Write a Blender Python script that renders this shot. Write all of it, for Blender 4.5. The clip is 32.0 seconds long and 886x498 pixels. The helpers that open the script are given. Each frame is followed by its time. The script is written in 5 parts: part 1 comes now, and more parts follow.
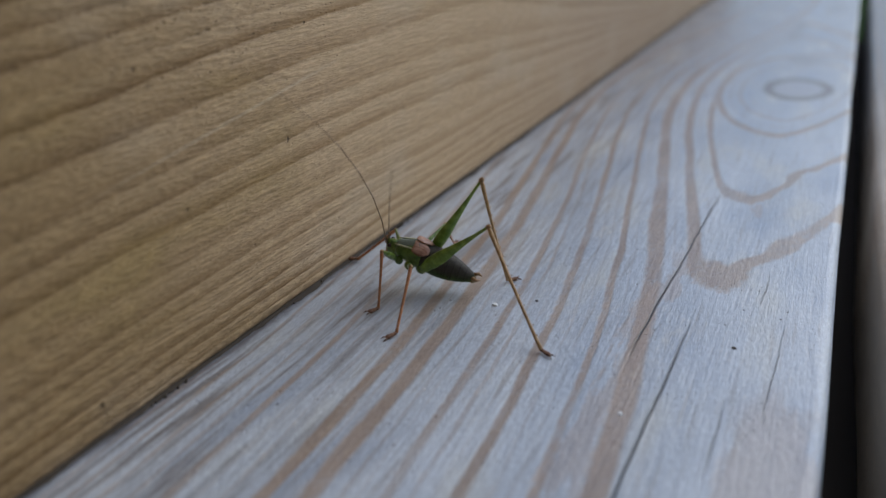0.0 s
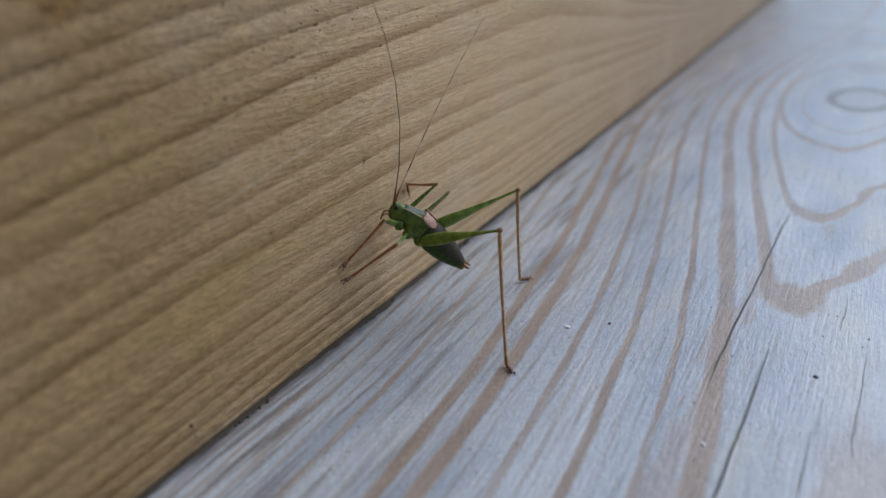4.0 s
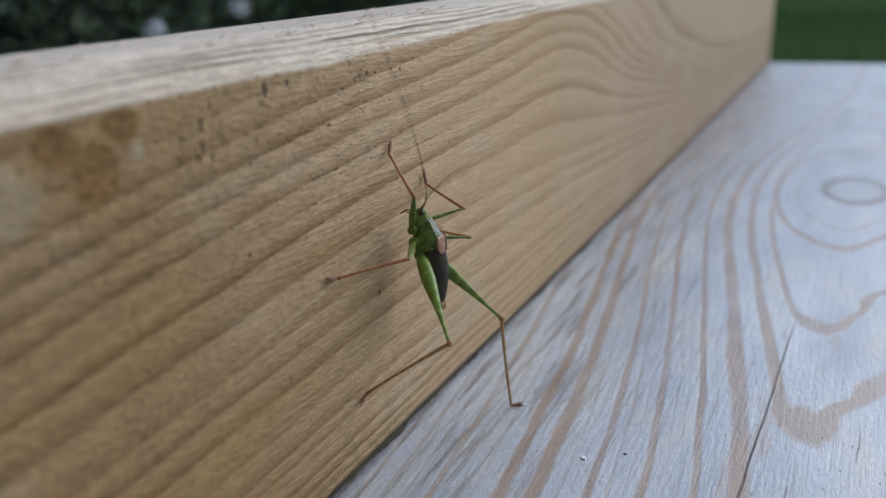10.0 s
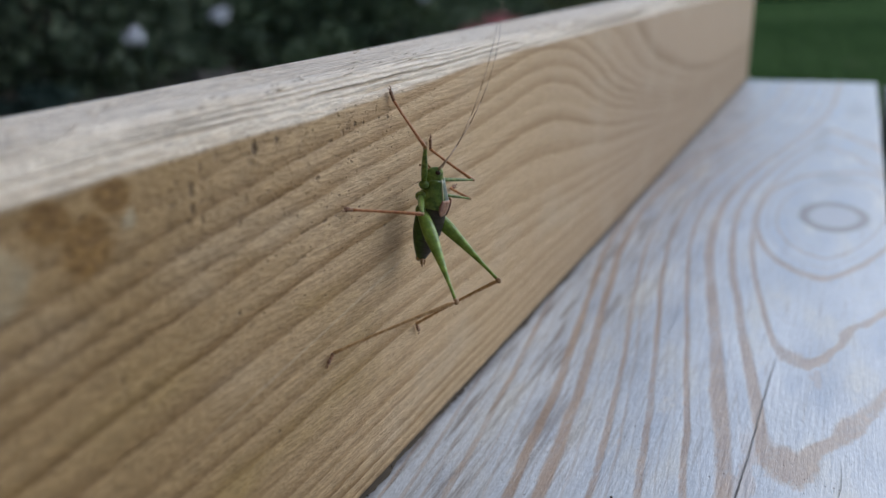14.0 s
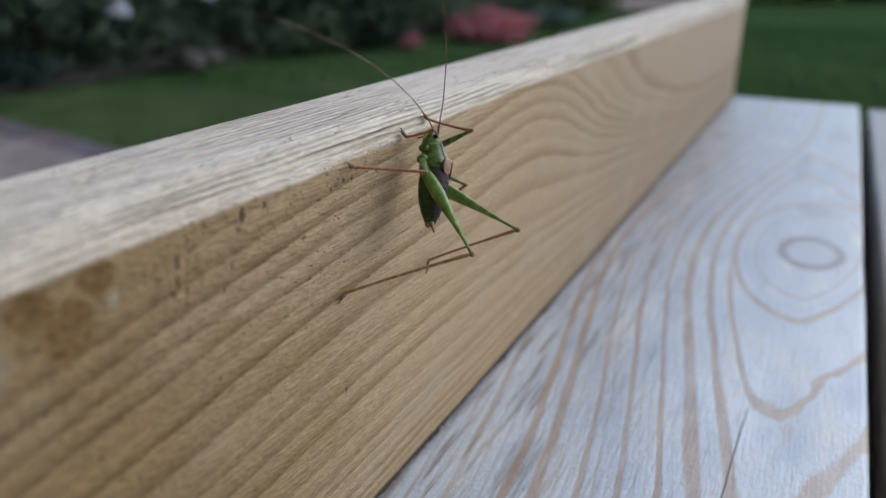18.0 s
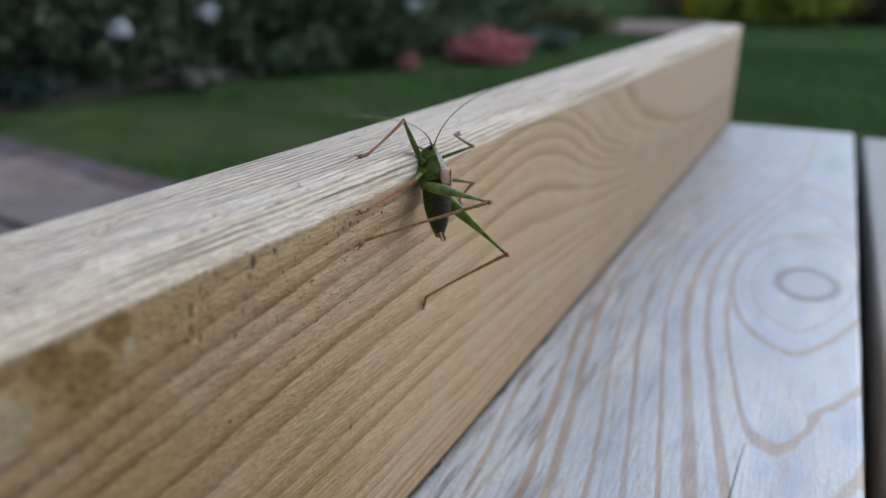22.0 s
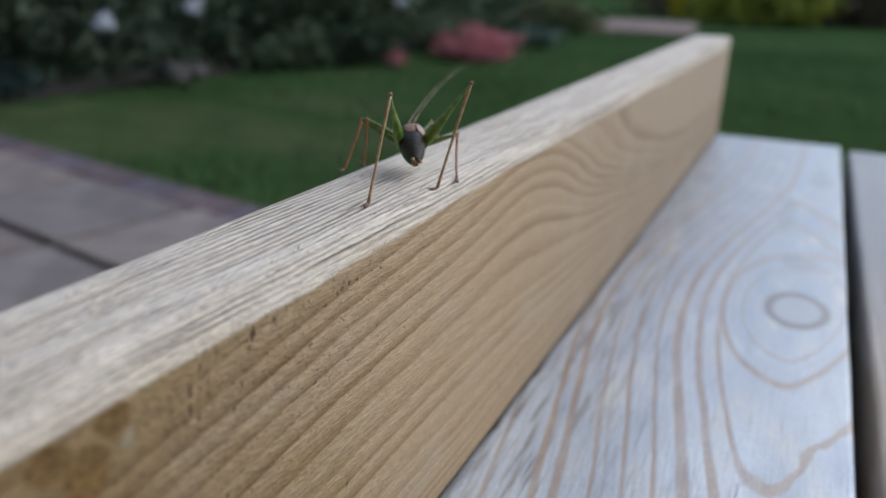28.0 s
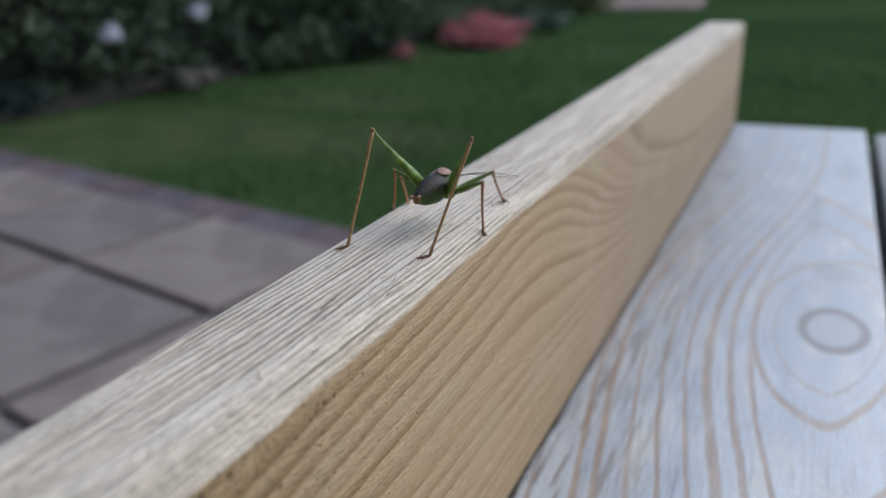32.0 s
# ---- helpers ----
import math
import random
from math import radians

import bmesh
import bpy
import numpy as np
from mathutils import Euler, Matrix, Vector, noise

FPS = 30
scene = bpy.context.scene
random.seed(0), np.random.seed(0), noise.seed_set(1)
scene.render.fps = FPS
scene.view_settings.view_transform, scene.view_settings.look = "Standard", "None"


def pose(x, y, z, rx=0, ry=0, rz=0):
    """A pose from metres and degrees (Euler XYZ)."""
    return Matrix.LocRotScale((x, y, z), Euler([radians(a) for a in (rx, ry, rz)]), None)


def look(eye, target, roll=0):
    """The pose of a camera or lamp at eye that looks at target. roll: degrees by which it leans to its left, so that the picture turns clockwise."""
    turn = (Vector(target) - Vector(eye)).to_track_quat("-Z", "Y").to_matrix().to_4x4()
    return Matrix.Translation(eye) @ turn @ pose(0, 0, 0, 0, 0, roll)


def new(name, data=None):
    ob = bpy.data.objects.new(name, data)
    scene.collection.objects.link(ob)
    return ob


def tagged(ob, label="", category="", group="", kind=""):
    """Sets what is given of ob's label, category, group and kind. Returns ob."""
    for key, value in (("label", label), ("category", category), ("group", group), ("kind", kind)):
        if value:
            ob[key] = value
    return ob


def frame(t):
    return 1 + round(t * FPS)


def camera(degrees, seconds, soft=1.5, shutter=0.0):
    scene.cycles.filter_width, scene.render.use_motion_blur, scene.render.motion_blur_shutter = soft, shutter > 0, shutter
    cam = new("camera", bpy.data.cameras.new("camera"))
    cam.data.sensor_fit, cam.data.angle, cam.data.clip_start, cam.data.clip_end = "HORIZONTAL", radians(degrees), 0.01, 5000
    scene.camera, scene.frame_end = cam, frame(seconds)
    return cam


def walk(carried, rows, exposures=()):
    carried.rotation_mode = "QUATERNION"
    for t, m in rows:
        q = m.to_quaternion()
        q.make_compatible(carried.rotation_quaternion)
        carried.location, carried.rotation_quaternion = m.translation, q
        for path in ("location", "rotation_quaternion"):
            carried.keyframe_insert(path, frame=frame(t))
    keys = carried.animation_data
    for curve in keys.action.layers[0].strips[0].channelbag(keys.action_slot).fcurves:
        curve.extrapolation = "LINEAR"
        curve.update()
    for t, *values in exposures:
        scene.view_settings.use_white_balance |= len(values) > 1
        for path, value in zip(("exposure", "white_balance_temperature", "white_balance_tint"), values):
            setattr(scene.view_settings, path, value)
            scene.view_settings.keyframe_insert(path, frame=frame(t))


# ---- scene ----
C = 0.01  # one centimetre
cam = camera(58.80, 32.0, soft=1.5)
walk(cam, [
    (0, look((0.07252, -0.07253, 0.05683), (0.03119, 0.00951, 0.01729), -2.37)),
    (0.5, look((0.07210, -0.07351, 0.05789), (0.02915, 0.00780, 0.01861), -2.25)),
    (1, look((0.07186, -0.07441, 0.05838), (0.02723, 0.00594, 0.01899), -2.23)),
    (1.5, look((0.07126, -0.07511, 0.05948), (0.02581, 0.00542, 0.02143), -2.46)),
    (2, look((0.06965, -0.07479, 0.06070), (0.02437, 0.00550, 0.02194), -2.79)),
    (2.5, look((0.06850, -0.07451, 0.06057), (0.02280, 0.00542, 0.02154), -3.09)),
    (4.5, look((0.06657, -0.07403, 0.06031), (0.02100, 0.00581, 0.02096), -3.07)),
    (5, look((0.06418, -0.07243, 0.06092), (0.02000, 0.00843, 0.02206), -3.55)),
    (5.5, look((0.06442, -0.07269, 0.06322), (0.01982, 0.00834, 0.02520), -3.48)),
    (6, look((0.06348, -0.07282, 0.06257), (0.01800, 0.00770, 0.02451), -4.09)),
    (6.5, look((0.06339, -0.07232, 0.06357), (0.01781, 0.00826, 0.02576), -3.77)),
    (7, look((0.06353, -0.07200, 0.06274), (0.01802, 0.00835, 0.02436), -3.65)),
    (7.5, look((0.06303, -0.07198, 0.06431), (0.01790, 0.00879, 0.02636), -3.21)),
    (8, look((0.06297, -0.07247, 0.06704), (0.01797, 0.00935, 0.03128), -2.97)),
    (8.5, look((0.06281, -0.07263, 0.06805), (0.01663, 0.00893, 0.03318), -3.38)),
    (9, look((0.06280, -0.07250, 0.06981), (0.01693, 0.00956, 0.03572), -2.82)),
    (9.5, look((0.06281, -0.07265, 0.07154), (0.01774, 0.01019, 0.03829), -2.64)),
    (10, look((0.06227, -0.07244, 0.07226), (0.01720, 0.01033, 0.03884), -2.69)),
    (10.5, look((0.06255, -0.07240, 0.07192), (0.01651, 0.00946, 0.03758), -2.57)),
    (11, look((0.06195, -0.07213, 0.07265), (0.01615, 0.01010, 0.03886), -2.40)),
    (11.5, look((0.06190, -0.07200, 0.07296), (0.01668, 0.01073, 0.03964), -2.38)),
    (12, look((0.06175, -0.07205, 0.07336), (0.01658, 0.01052, 0.03959), -2.73)),
    (12.5, look((0.06178, -0.07173, 0.07455), (0.01663, 0.01083, 0.04071), -2.88)),
    (13, look((0.06142, -0.06943, 0.07739), (0.01702, 0.01288, 0.04198), -2.39)),
    (13.5, look((0.06040, -0.07131, 0.07611), (0.01686, 0.01222, 0.04256), -2.72)),
    (14, look((0.06093, -0.07158, 0.07823), (0.01793, 0.01256, 0.04550), -2.22)),
    (14.5, look((0.06168, -0.07123, 0.08032), (0.01886, 0.01360, 0.04915), -3.07)),
    (16.5, look((0.05886, -0.06784, 0.08646), (0.01841, 0.01671, 0.05162), 0.46)),
    (17, look((0.05880, -0.06835, 0.08666), (0.01849, 0.01622, 0.05168), 0.73)),
    (17.5, look((0.05885, -0.06852, 0.08727), (0.01819, 0.01591, 0.05237), 0.80)),
    (18, look((0.05913, -0.06894, 0.08813), (0.01861, 0.01585, 0.05392), 0.77)),
    (18.5, look((0.05884, -0.06954, 0.08989), (0.01840, 0.01592, 0.05733), 0.75)),
    (19, look((0.05853, -0.06989, 0.09118), (0.01823, 0.01575, 0.05889), 1.17)),
    (19.5, look((0.05883, -0.06999, 0.09156), (0.01836, 0.01560, 0.05936), 1.18)),
    (20, look((0.05862, -0.07011, 0.09116), (0.01836, 0.01559, 0.05899), 1.17)),
    (20.5, look((0.05859, -0.07018, 0.09098), (0.01862, 0.01555, 0.05853), 1.36)),
    (21, look((0.05903, -0.07055, 0.09125), (0.01889, 0.01517, 0.05899), 1.24)),
    (21.5, look((0.05840, -0.07032, 0.09176), (0.01808, 0.01532, 0.05949), 1.13)),
    (22, look((0.05870, -0.07065, 0.09217), (0.01817, 0.01502, 0.06027), 1.16)),
    (22.5, look((0.05858, -0.07081, 0.09299), (0.01817, 0.01501, 0.06135), 1.32)),
    (23, look((0.05853, -0.07084, 0.09333), (0.01814, 0.01505, 0.06183), 1.38)),
    (23.5, look((0.05839, -0.07095, 0.09350), (0.01809, 0.01506, 0.06226), 1.44)),
    (24, look((0.05805, -0.07082, 0.09378), (0.01762, 0.01506, 0.06234), 1.26)),
    (24.5, look((0.05739, -0.06970, 0.09282), (0.01734, 0.01618, 0.06086), 1.14)),
    (25, look((0.05683, -0.06957, 0.09412), (0.01885, 0.01705, 0.06164), 1.45)),
    (25.5, look((0.05653, -0.06937, 0.09631), (0.01907, 0.01791, 0.06505), 1.75)),
    (27.5, look((0.05484, -0.06770, 0.09998), (0.01610, 0.01866, 0.06771), 1.95)),
    (28, look((0.05466, -0.06784, 0.10034), (0.01596, 0.01850, 0.06798), 2.03)),
    (28.5, look((0.05432, -0.06799, 0.10132), (0.01537, 0.01895, 0.07093), 1.33)),
    (29, look((0.05363, -0.06534, 0.10054), (0.01596, 0.02176, 0.06900), 1.42)),
    (29.5, look((0.05229, -0.06312, 0.10154), (0.01638, 0.02387, 0.06775), 1.24)),
    (30, look((0.05278, -0.06359, 0.10275), (0.01835, 0.02471, 0.07085), 2.33)),
    (30.5, look((0.05105, -0.06273, 0.10160), (0.01504, 0.02420, 0.06775), 1.48)),
    (31, look((0.04843, -0.06088, 0.10509), (0.01157, 0.02577, 0.07143), -0.00)),
    (31.5, look((0.04606, -0.05583, 0.10458), (0.01010, 0.03196, 0.07299), 1.13)),
    (32, look((0.05029, -0.04790, 0.10904), (0.00953, 0.03698, 0.07538), -1.61)),
], exposures=[(0, -0.25, 5900, 10), (1, -0.12, 5900, 10), (2, -0.08, 5900, 10), (6, 0.0, 5900, 10), (9, 0.05, 5900, 10), (14, 0.1, 5900, 10), (19, 0.15, 5900, 10), (32, 0.18, 5900, 10)])
cam.data.dof.use_dof = True
cam.data.dof.focus_distance = 0.122
cam.data.dof.aperture_fstop = 15.0

# ---- light: an overcast garden, brighter from the open side ----
world = bpy.data.worlds.new("overcast_sky")
scene.world = world
world.use_nodes = True
sky = world.node_tree.nodes.new("ShaderNodeTexSky")
sky.sky_type = "NISHITA"
sky.sun_disc = False
sky.sun_elevation, sky.sun_rotation = radians(40), radians(32)
sky.air_density, sky.dust_density = 1.0, 1.0
world.node_tree.links.new(sky.outputs[0], world.node_tree.nodes["Background"].inputs[0])
world.node_tree.nodes["Background"].inputs[1].default_value = 0.15
sun = new("sun", bpy.data.lights.new("sun", "SUN"))
sun.data.energy, sun.data.angle, sun.data.color = 1.5, radians(55), (1.0, 0.97, 0.93)
sun.matrix_world = look((0.42, 0.66, 0.62), (0, 0, 0))


# ---- node shorthand ----
class Val:
    """A number in a material's node tree, with arithmetic."""

    def __init__(self, tree, socket):
        self.tree, self.socket = tree, socket

    def op(self, kind, *others):
        n = self.tree.nodes.new("ShaderNodeMath")
        n.operation = kind
        for i, v in enumerate((self, *others)):
            if isinstance(v, Val):
                self.tree.links.new(v.socket, n.inputs[i])
            else:
                n.inputs[i].default_value = v
        return Val(self.tree, n.outputs[0])

    def __add__(self, o):
        return self.op("ADD", o)

    def __sub__(self, o):
        return self.op("SUBTRACT", o)

    def __mul__(self, o):
        return self.op("MULTIPLY", o)

    def __truediv__(self, o):
        return self.op("DIVIDE", o)

    def __neg__(self):
        return self.op("MULTIPLY", -1.0)

    def pow(self, o):
        return self.op("POWER", o)

    def sqrt(self):
        return self.op("SQRT")

    def exp(self):
        return self.op("EXPONENT")

    def abs(self):
        return self.op("ABSOLUTE")

    def fract(self):
        return self.op("FRACT")

    def floor(self):
        return self.op("FLOOR")

    def ramp(self, a, b, lo=0.0, hi=1.0):
        """A smooth step from lo at a to hi at b."""
        n = self.tree.nodes.new("ShaderNodeMapRange")
        n.interpolation_type = "SMOOTHSTEP"
        self.tree.links.new(self.socket, n.inputs[0])
        for i, v in zip((1, 2, 3, 4), (a, b, lo, hi)):
            n.inputs[i].default_value = v
        return Val(self.tree, n.outputs[0])

    def steps(self, edges):
        """Counts the edges passed, rising evenly from each to the next."""
        n = self.tree.nodes.new("ShaderNodeFloatCurve")
        top, last = edges[-1], len(edges) - 1
        points = n.mapping.curves[0].points
        for i, e in enumerate(edges):
            p = points[0] if i == 0 else points[-1] if i == last else points.new(e / top, i / last)
            p.location = (e / top, i / last)
        for p in points:
            p.handle_type = "VECTOR"
        n.mapping.update()
        self.tree.links.new((self / top).socket, n.inputs["Value"])
        return Val(self.tree, n.outputs[0]) * last


class Mat:
    """A material in the making: coordinates in centimetres, noises, colours."""

    def __init__(self, name, rough=0.7, unit=100.0):
        self.mat = bpy.data.materials.new(name)
        self.mat.use_nodes = True
        self.tree = self.mat.node_tree
        self.bsdf = self.tree.nodes["Principled BSDF"]
        self.bsdf.inputs["Roughness"].default_value = rough
        self.unit = unit
        tc = self.tree.nodes.new("ShaderNodeTexCoord")
        sc = self.tree.nodes.new("ShaderNodeVectorMath")
        sc.operation = "SCALE"
        sc.inputs["Scale"].default_value = unit
        self.tree.links.new(tc.outputs["Object"], sc.inputs[0])
        self.co = sc.outputs[0]
        sep = self.tree.nodes.new("ShaderNodeSeparateXYZ")
        self.tree.links.new(self.co, sep.inputs[0])
        self.x, self.y, self.z = (Val(self.tree, s) for s in sep.outputs)

    def vec(self, *parts):
        n = self.tree.nodes.new("ShaderNodeCombineXYZ")
        for i, p in enumerate(parts):
            if isinstance(p, Val):
                self.tree.links.new(p.socket, n.inputs[i])
            else:
                n.inputs[i].default_value = p
        return n.outputs[0]

    def noise(self, sx=1.0, sy=1.0, sz=1.0, detail=2.0, at=None, rough=0.5):
        """Noise from -0.5 to 0.5 about, stretched by the scales."""
        m = self.tree.nodes.new("ShaderNodeVectorMath")
        m.operation = "MULTIPLY"
        self.tree.links.new(at or self.co, m.inputs[0])
        m.inputs[1].default_value = (sx, sy, sz)
        n = self.tree.nodes.new("ShaderNodeTexNoise")
        n.inputs["Scale"].default_value, n.inputs["Detail"].default_value, n.inputs["Roughness"].default_value = 1.0, detail, rough
        self.tree.links.new(m.outputs[0], n.inputs["Vector"])
        return Val(self.tree, n.outputs[0]) - 0.5

    def cells(self, sx, sy, sz):
        """The distance to the nearest of scattered points."""
        m = self.tree.nodes.new("ShaderNodeVectorMath")
        m.operation = "MULTIPLY"
        self.tree.links.new(self.co, m.inputs[0])
        m.inputs[1].default_value = (sx, sy, sz)
        n = self.tree.nodes.new("ShaderNodeTexVoronoi")
        n.inputs["Scale"].default_value = 1.0
        self.tree.links.new(m.outputs[0], n.inputs["Vector"])
        return Val(self.tree, n.outputs["Distance"])

    def mix(self, f, a, b):
        n = self.tree.nodes.new("ShaderNodeMix")
        n.data_type = "RGBA"
        for key, v in ((0, f), (6, a), (7, b)):
            if isinstance(v, Val):
                self.tree.links.new(v.socket, n.inputs[key])
            elif isinstance(v, tuple):
                n.inputs[key].default_value = (*v, 1)
            elif isinstance(v, (int, float)):
                n.inputs[key].default_value = v
            else:
                self.tree.links.new(v, n.inputs[key])
        return n.outputs[2]

    def shade(self, c, f):
        """A colour times a number."""
        n = self.tree.nodes.new("ShaderNodeVectorMath")
        n.operation = "SCALE"
        self.tree.links.new(c, n.inputs[0])
        self.tree.links.new(f.socket, n.inputs["Scale"])
        return n.outputs[0]

    def random(self):
        return Val(self.tree, self.tree.nodes.new("ShaderNodeObjectInfo").outputs["Random"])

    def island(self):
        return Val(self.tree, self.tree.nodes.new("ShaderNodeNewGeometry").outputs["Random Per Island"])

    def done(self, colour=None, bump=None, depth=0.001, rough=None, **sockets):
        if colour is not None:
            if isinstance(colour, tuple):
                self.bsdf.inputs["Base Color"].default_value = (*colour, 1)
            else:
                self.tree.links.new(colour, self.bsdf.inputs["Base Color"])
        if bump is not None:
            n = self.tree.nodes.new("ShaderNodeBump")
            n.inputs["Strength"].default_value, n.inputs["Distance"].default_value = 1.0, depth
            self.tree.links.new(bump.socket, n.inputs["Height"])
            self.tree.links.new(n.outputs[0], self.bsdf.inputs["Normal"])
        if rough is not None:
            self.tree.links.new(rough.socket, self.bsdf.inputs["Roughness"])
        for k, v in sockets.items():
            self.bsdf.inputs[k.replace("_", " ")].default_value = v
        return self.mat


def marks(m, u, v, spots):
    """Stains: soft ellipses at (u, v) with half widths."""
    total = None
    for cu, cv, ru, rv in spots:
        d = ((u - cu) / ru).pow(2.0) + ((v - cv) / rv).pow(2.0)
        s = d.ramp(1.3, 0.5)
        total = s if total is None else total.op("MAXIMUM", s)
    return total


# ---- materials ----
# heights at which the rings of the edge board crop out on its face
RINGS = (0.0, 0.16, 0.34, 0.55, 0.78, 0.96, 1.18, 1.58, 2.12, 2.50, 2.87, 3.50, 4.02, 4.32, 4.62, 4.95, 5.28, 5.62, 6.0, 6.5, 7.4, 9.0)


def board_wood():
    """Sawn pine, yellow-brown on the face and cream on top; the rings sag to the far end and rise in an arch on the
    way.
    """
    m = Mat("pine_board", 0.72)
    y, z = m.y, m.z
    wob = m.noise(0.5, 0.10, 0.30, 2) * 0.30 + m.noise(1.0, 0.5, 1.6, 2) * 0.10
    tooth = m.noise(7, 4.5, 9, 3, rough=0.6)
    sag = (-((y - 5.5) / 18.0).pow(2.0)).exp() * 0.70 + 0.35
    arch = (-((y - 11.0) / 4.2).pow(2.0)).exp() * z.ramp(2.6, 5.6) * 0.16
    far_arch = (-((y - 17.5) / 4.0).pow(2.0)).exp() * z.ramp(4.2, 6.6) * 0.08
    f = (z + m.x * 0.8 + wob + tooth * 0.05) / (sag + arch + far_arch)
    ring = f.op("MAXIMUM", 0.0).op("MINIMUM", 8.9).steps(RINGS)
    fr, which = ring.fract(), ring.floor()
    own = m.noise(1, 1, 1, 0, at=m.vec(which * 7.31, which * 3.7, 0.5))
    near = y.ramp(8.0, 0.0)
    # each ring is dark along its lower lip and pales upwards
    late = fr.ramp(0.08, 0.80, 1.0, 0.0) * fr.ramp(0.0, 0.10) * (own * 1.5 + 0.66) * (near * 0.35 + 0.65)
    late = late * (m.noise(1.1, 0.35, 1.6, 3) * 0.9 + 1.0)
    fibre = m.noise(18, 1.4, 18, 3, rough=0.6)
    sawn = m.noise(26, 5, 17, 3, rough=0.7)
    grain = m.noise(60, 30, 60, 1)
    blotch = m.noise(0.9, 0.3, 0.7, 3)
    # amber wood round the near knot, with the shade over that end painted in
    amber_shade = (y + blotch * 3.0 + tooth * 0.6).ramp(4.2, -2.8)
    light, dark = m.mix(amber_shade * 0.8, (0.565, 0.404, 0.230), (0.295, 0.188, 0.072)), m.mix(amber_shade * 0.8, (0.276, 0.160, 0.058), (0.134, 0.074, 0.022))
    # duller, pinker wood in the far half
    far = y.ramp(5.0, 22.0, 0.0, 0.8)
    light, dark = m.mix(far, light, (0.465, 0.348, 0.236)), m.mix(far, dark, (0.262, 0.175, 0.098))
    face = m.mix(late.op("MINIMUM", 1.0), light, dark)
    face = m.mix(blotch.ramp(0.0, 0.3, 0.0, 0.45), face, (0.56, 0.455, 0.315))
    face = m.mix(blotch.ramp(-0.02, -0.3, 0.0, 0.55) * near, face, (0.37, 0.255, 0.085))
    # dark sawn lip of each ring, sharper where the saw tore
    lip = fr.ramp(0.0, 0.06) * fr.ramp(0.06, 0.20, 1.0, 0.0) * m.noise(1.4, 0.7, 2.0, 3).ramp(-0.12, 0.2)
    torn = lip * (sawn * 1.6 + 0.45) * (near * 0.60 + 0.05)
    face = m.mix(torn.ramp(0.1, 0.75, 0.0, 0.52), face, (0.16, 0.095, 0.040))
    # cream top arris with fine straight lines
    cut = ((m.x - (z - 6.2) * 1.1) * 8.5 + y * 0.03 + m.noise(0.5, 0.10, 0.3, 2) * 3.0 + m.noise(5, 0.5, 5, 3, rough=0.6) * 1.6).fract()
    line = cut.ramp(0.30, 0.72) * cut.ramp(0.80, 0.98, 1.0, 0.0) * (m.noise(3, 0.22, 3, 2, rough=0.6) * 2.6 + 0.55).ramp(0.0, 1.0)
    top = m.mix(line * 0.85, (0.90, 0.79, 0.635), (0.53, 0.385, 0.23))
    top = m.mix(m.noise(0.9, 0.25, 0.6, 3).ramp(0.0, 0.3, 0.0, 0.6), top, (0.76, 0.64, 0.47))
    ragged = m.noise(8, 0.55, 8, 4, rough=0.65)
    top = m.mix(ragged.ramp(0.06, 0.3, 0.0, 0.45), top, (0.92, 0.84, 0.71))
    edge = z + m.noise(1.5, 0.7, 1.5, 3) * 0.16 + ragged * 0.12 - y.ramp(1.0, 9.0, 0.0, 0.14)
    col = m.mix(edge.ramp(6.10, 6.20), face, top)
    # resin patches by the arris, and a pale scar beside them
    knot = marks(m, y + m.noise(2, 2, 2, 3) * 0.35, z + m.noise(2.3, 2.3, 2.3, 3) * 0.3, [(-2.48, 5.58, 0.36, 0.34), (-2.85, 5.90, 0.26, 0.18), (-2.10, 5.99, 0.24, 0.16)])
    col = m.mix(knot * 0.88, col, m.mix(tooth.ramp(-0.2, 0.3), (0.15, 0.078, 0.020), (0.30, 0.170, 0.045)))
    pale = marks(m, y + m.noise(1.7, 1.7, 1.7, 3) * 0.7, z + m.noise(1.9, 2.1, 2.0, 3) * 0.6, [(-3.42, 5.58, 0.34, 0.34), (-1.98, 5.74, 0.06, 0.12)])
    col = m.mix(pale * (m.noise(5, 4, 5, 3, rough=0.65) * 1.2 + 0.42), col, (0.42, 0.37, 0.25))
    # dirt specks, thicker near the top arris
    dirty = z.ramp(2.5, 6.2) * near
    speck = m.cells(6.0, 3.6, 7.0).ramp(0.15, 0.06) * m.noise(30, 22, 30, 2).ramp(-0.1, 0.08) * (m.noise(1.1, 0.5, 0.9, 2) + dirty * 0.30).ramp(0.10, 0.30)
    fleck = m.cells(11.0, 7.0, 13.0).ramp(0.24, 0.10) * (m.noise(2.4, 1.6, 2.4, 2) + dirty * 0.34).ramp(0.05, 0.25) * m.noise(24, 15, 24, 2).ramp(-0.06, 0.10)
    bite = m.noise(14, 12, 10, 3, rough=0.7)
    holes = marks(m, y + bite * 0.12, z + m.noise(13, 13, 12, 3, rough=0.7) * 0.14, [
        (0.0, 6.0, 0.05, 0.09), (0.42, 6.02, 0.03, 0.05), (-1.08, 5.78, 0.03, 0.08), (-1.1, 5.55, 0.03, 0.06), (-0.98, 5.4, 0.025, 0.05), (-0.92, 5.98, 0.02, 0.07), (2.1, 2.58, 0.03, 0.03),
        (-0.16, 2.25, 0.03, 0.025), (-0.61, 4.14, 0.03, 0.03), (2.82, 4.22, 0.025, 0.03), (1.2, 5.35, 0.05, 0.02), (-2.03, 0.43, 0.04, 0.03),
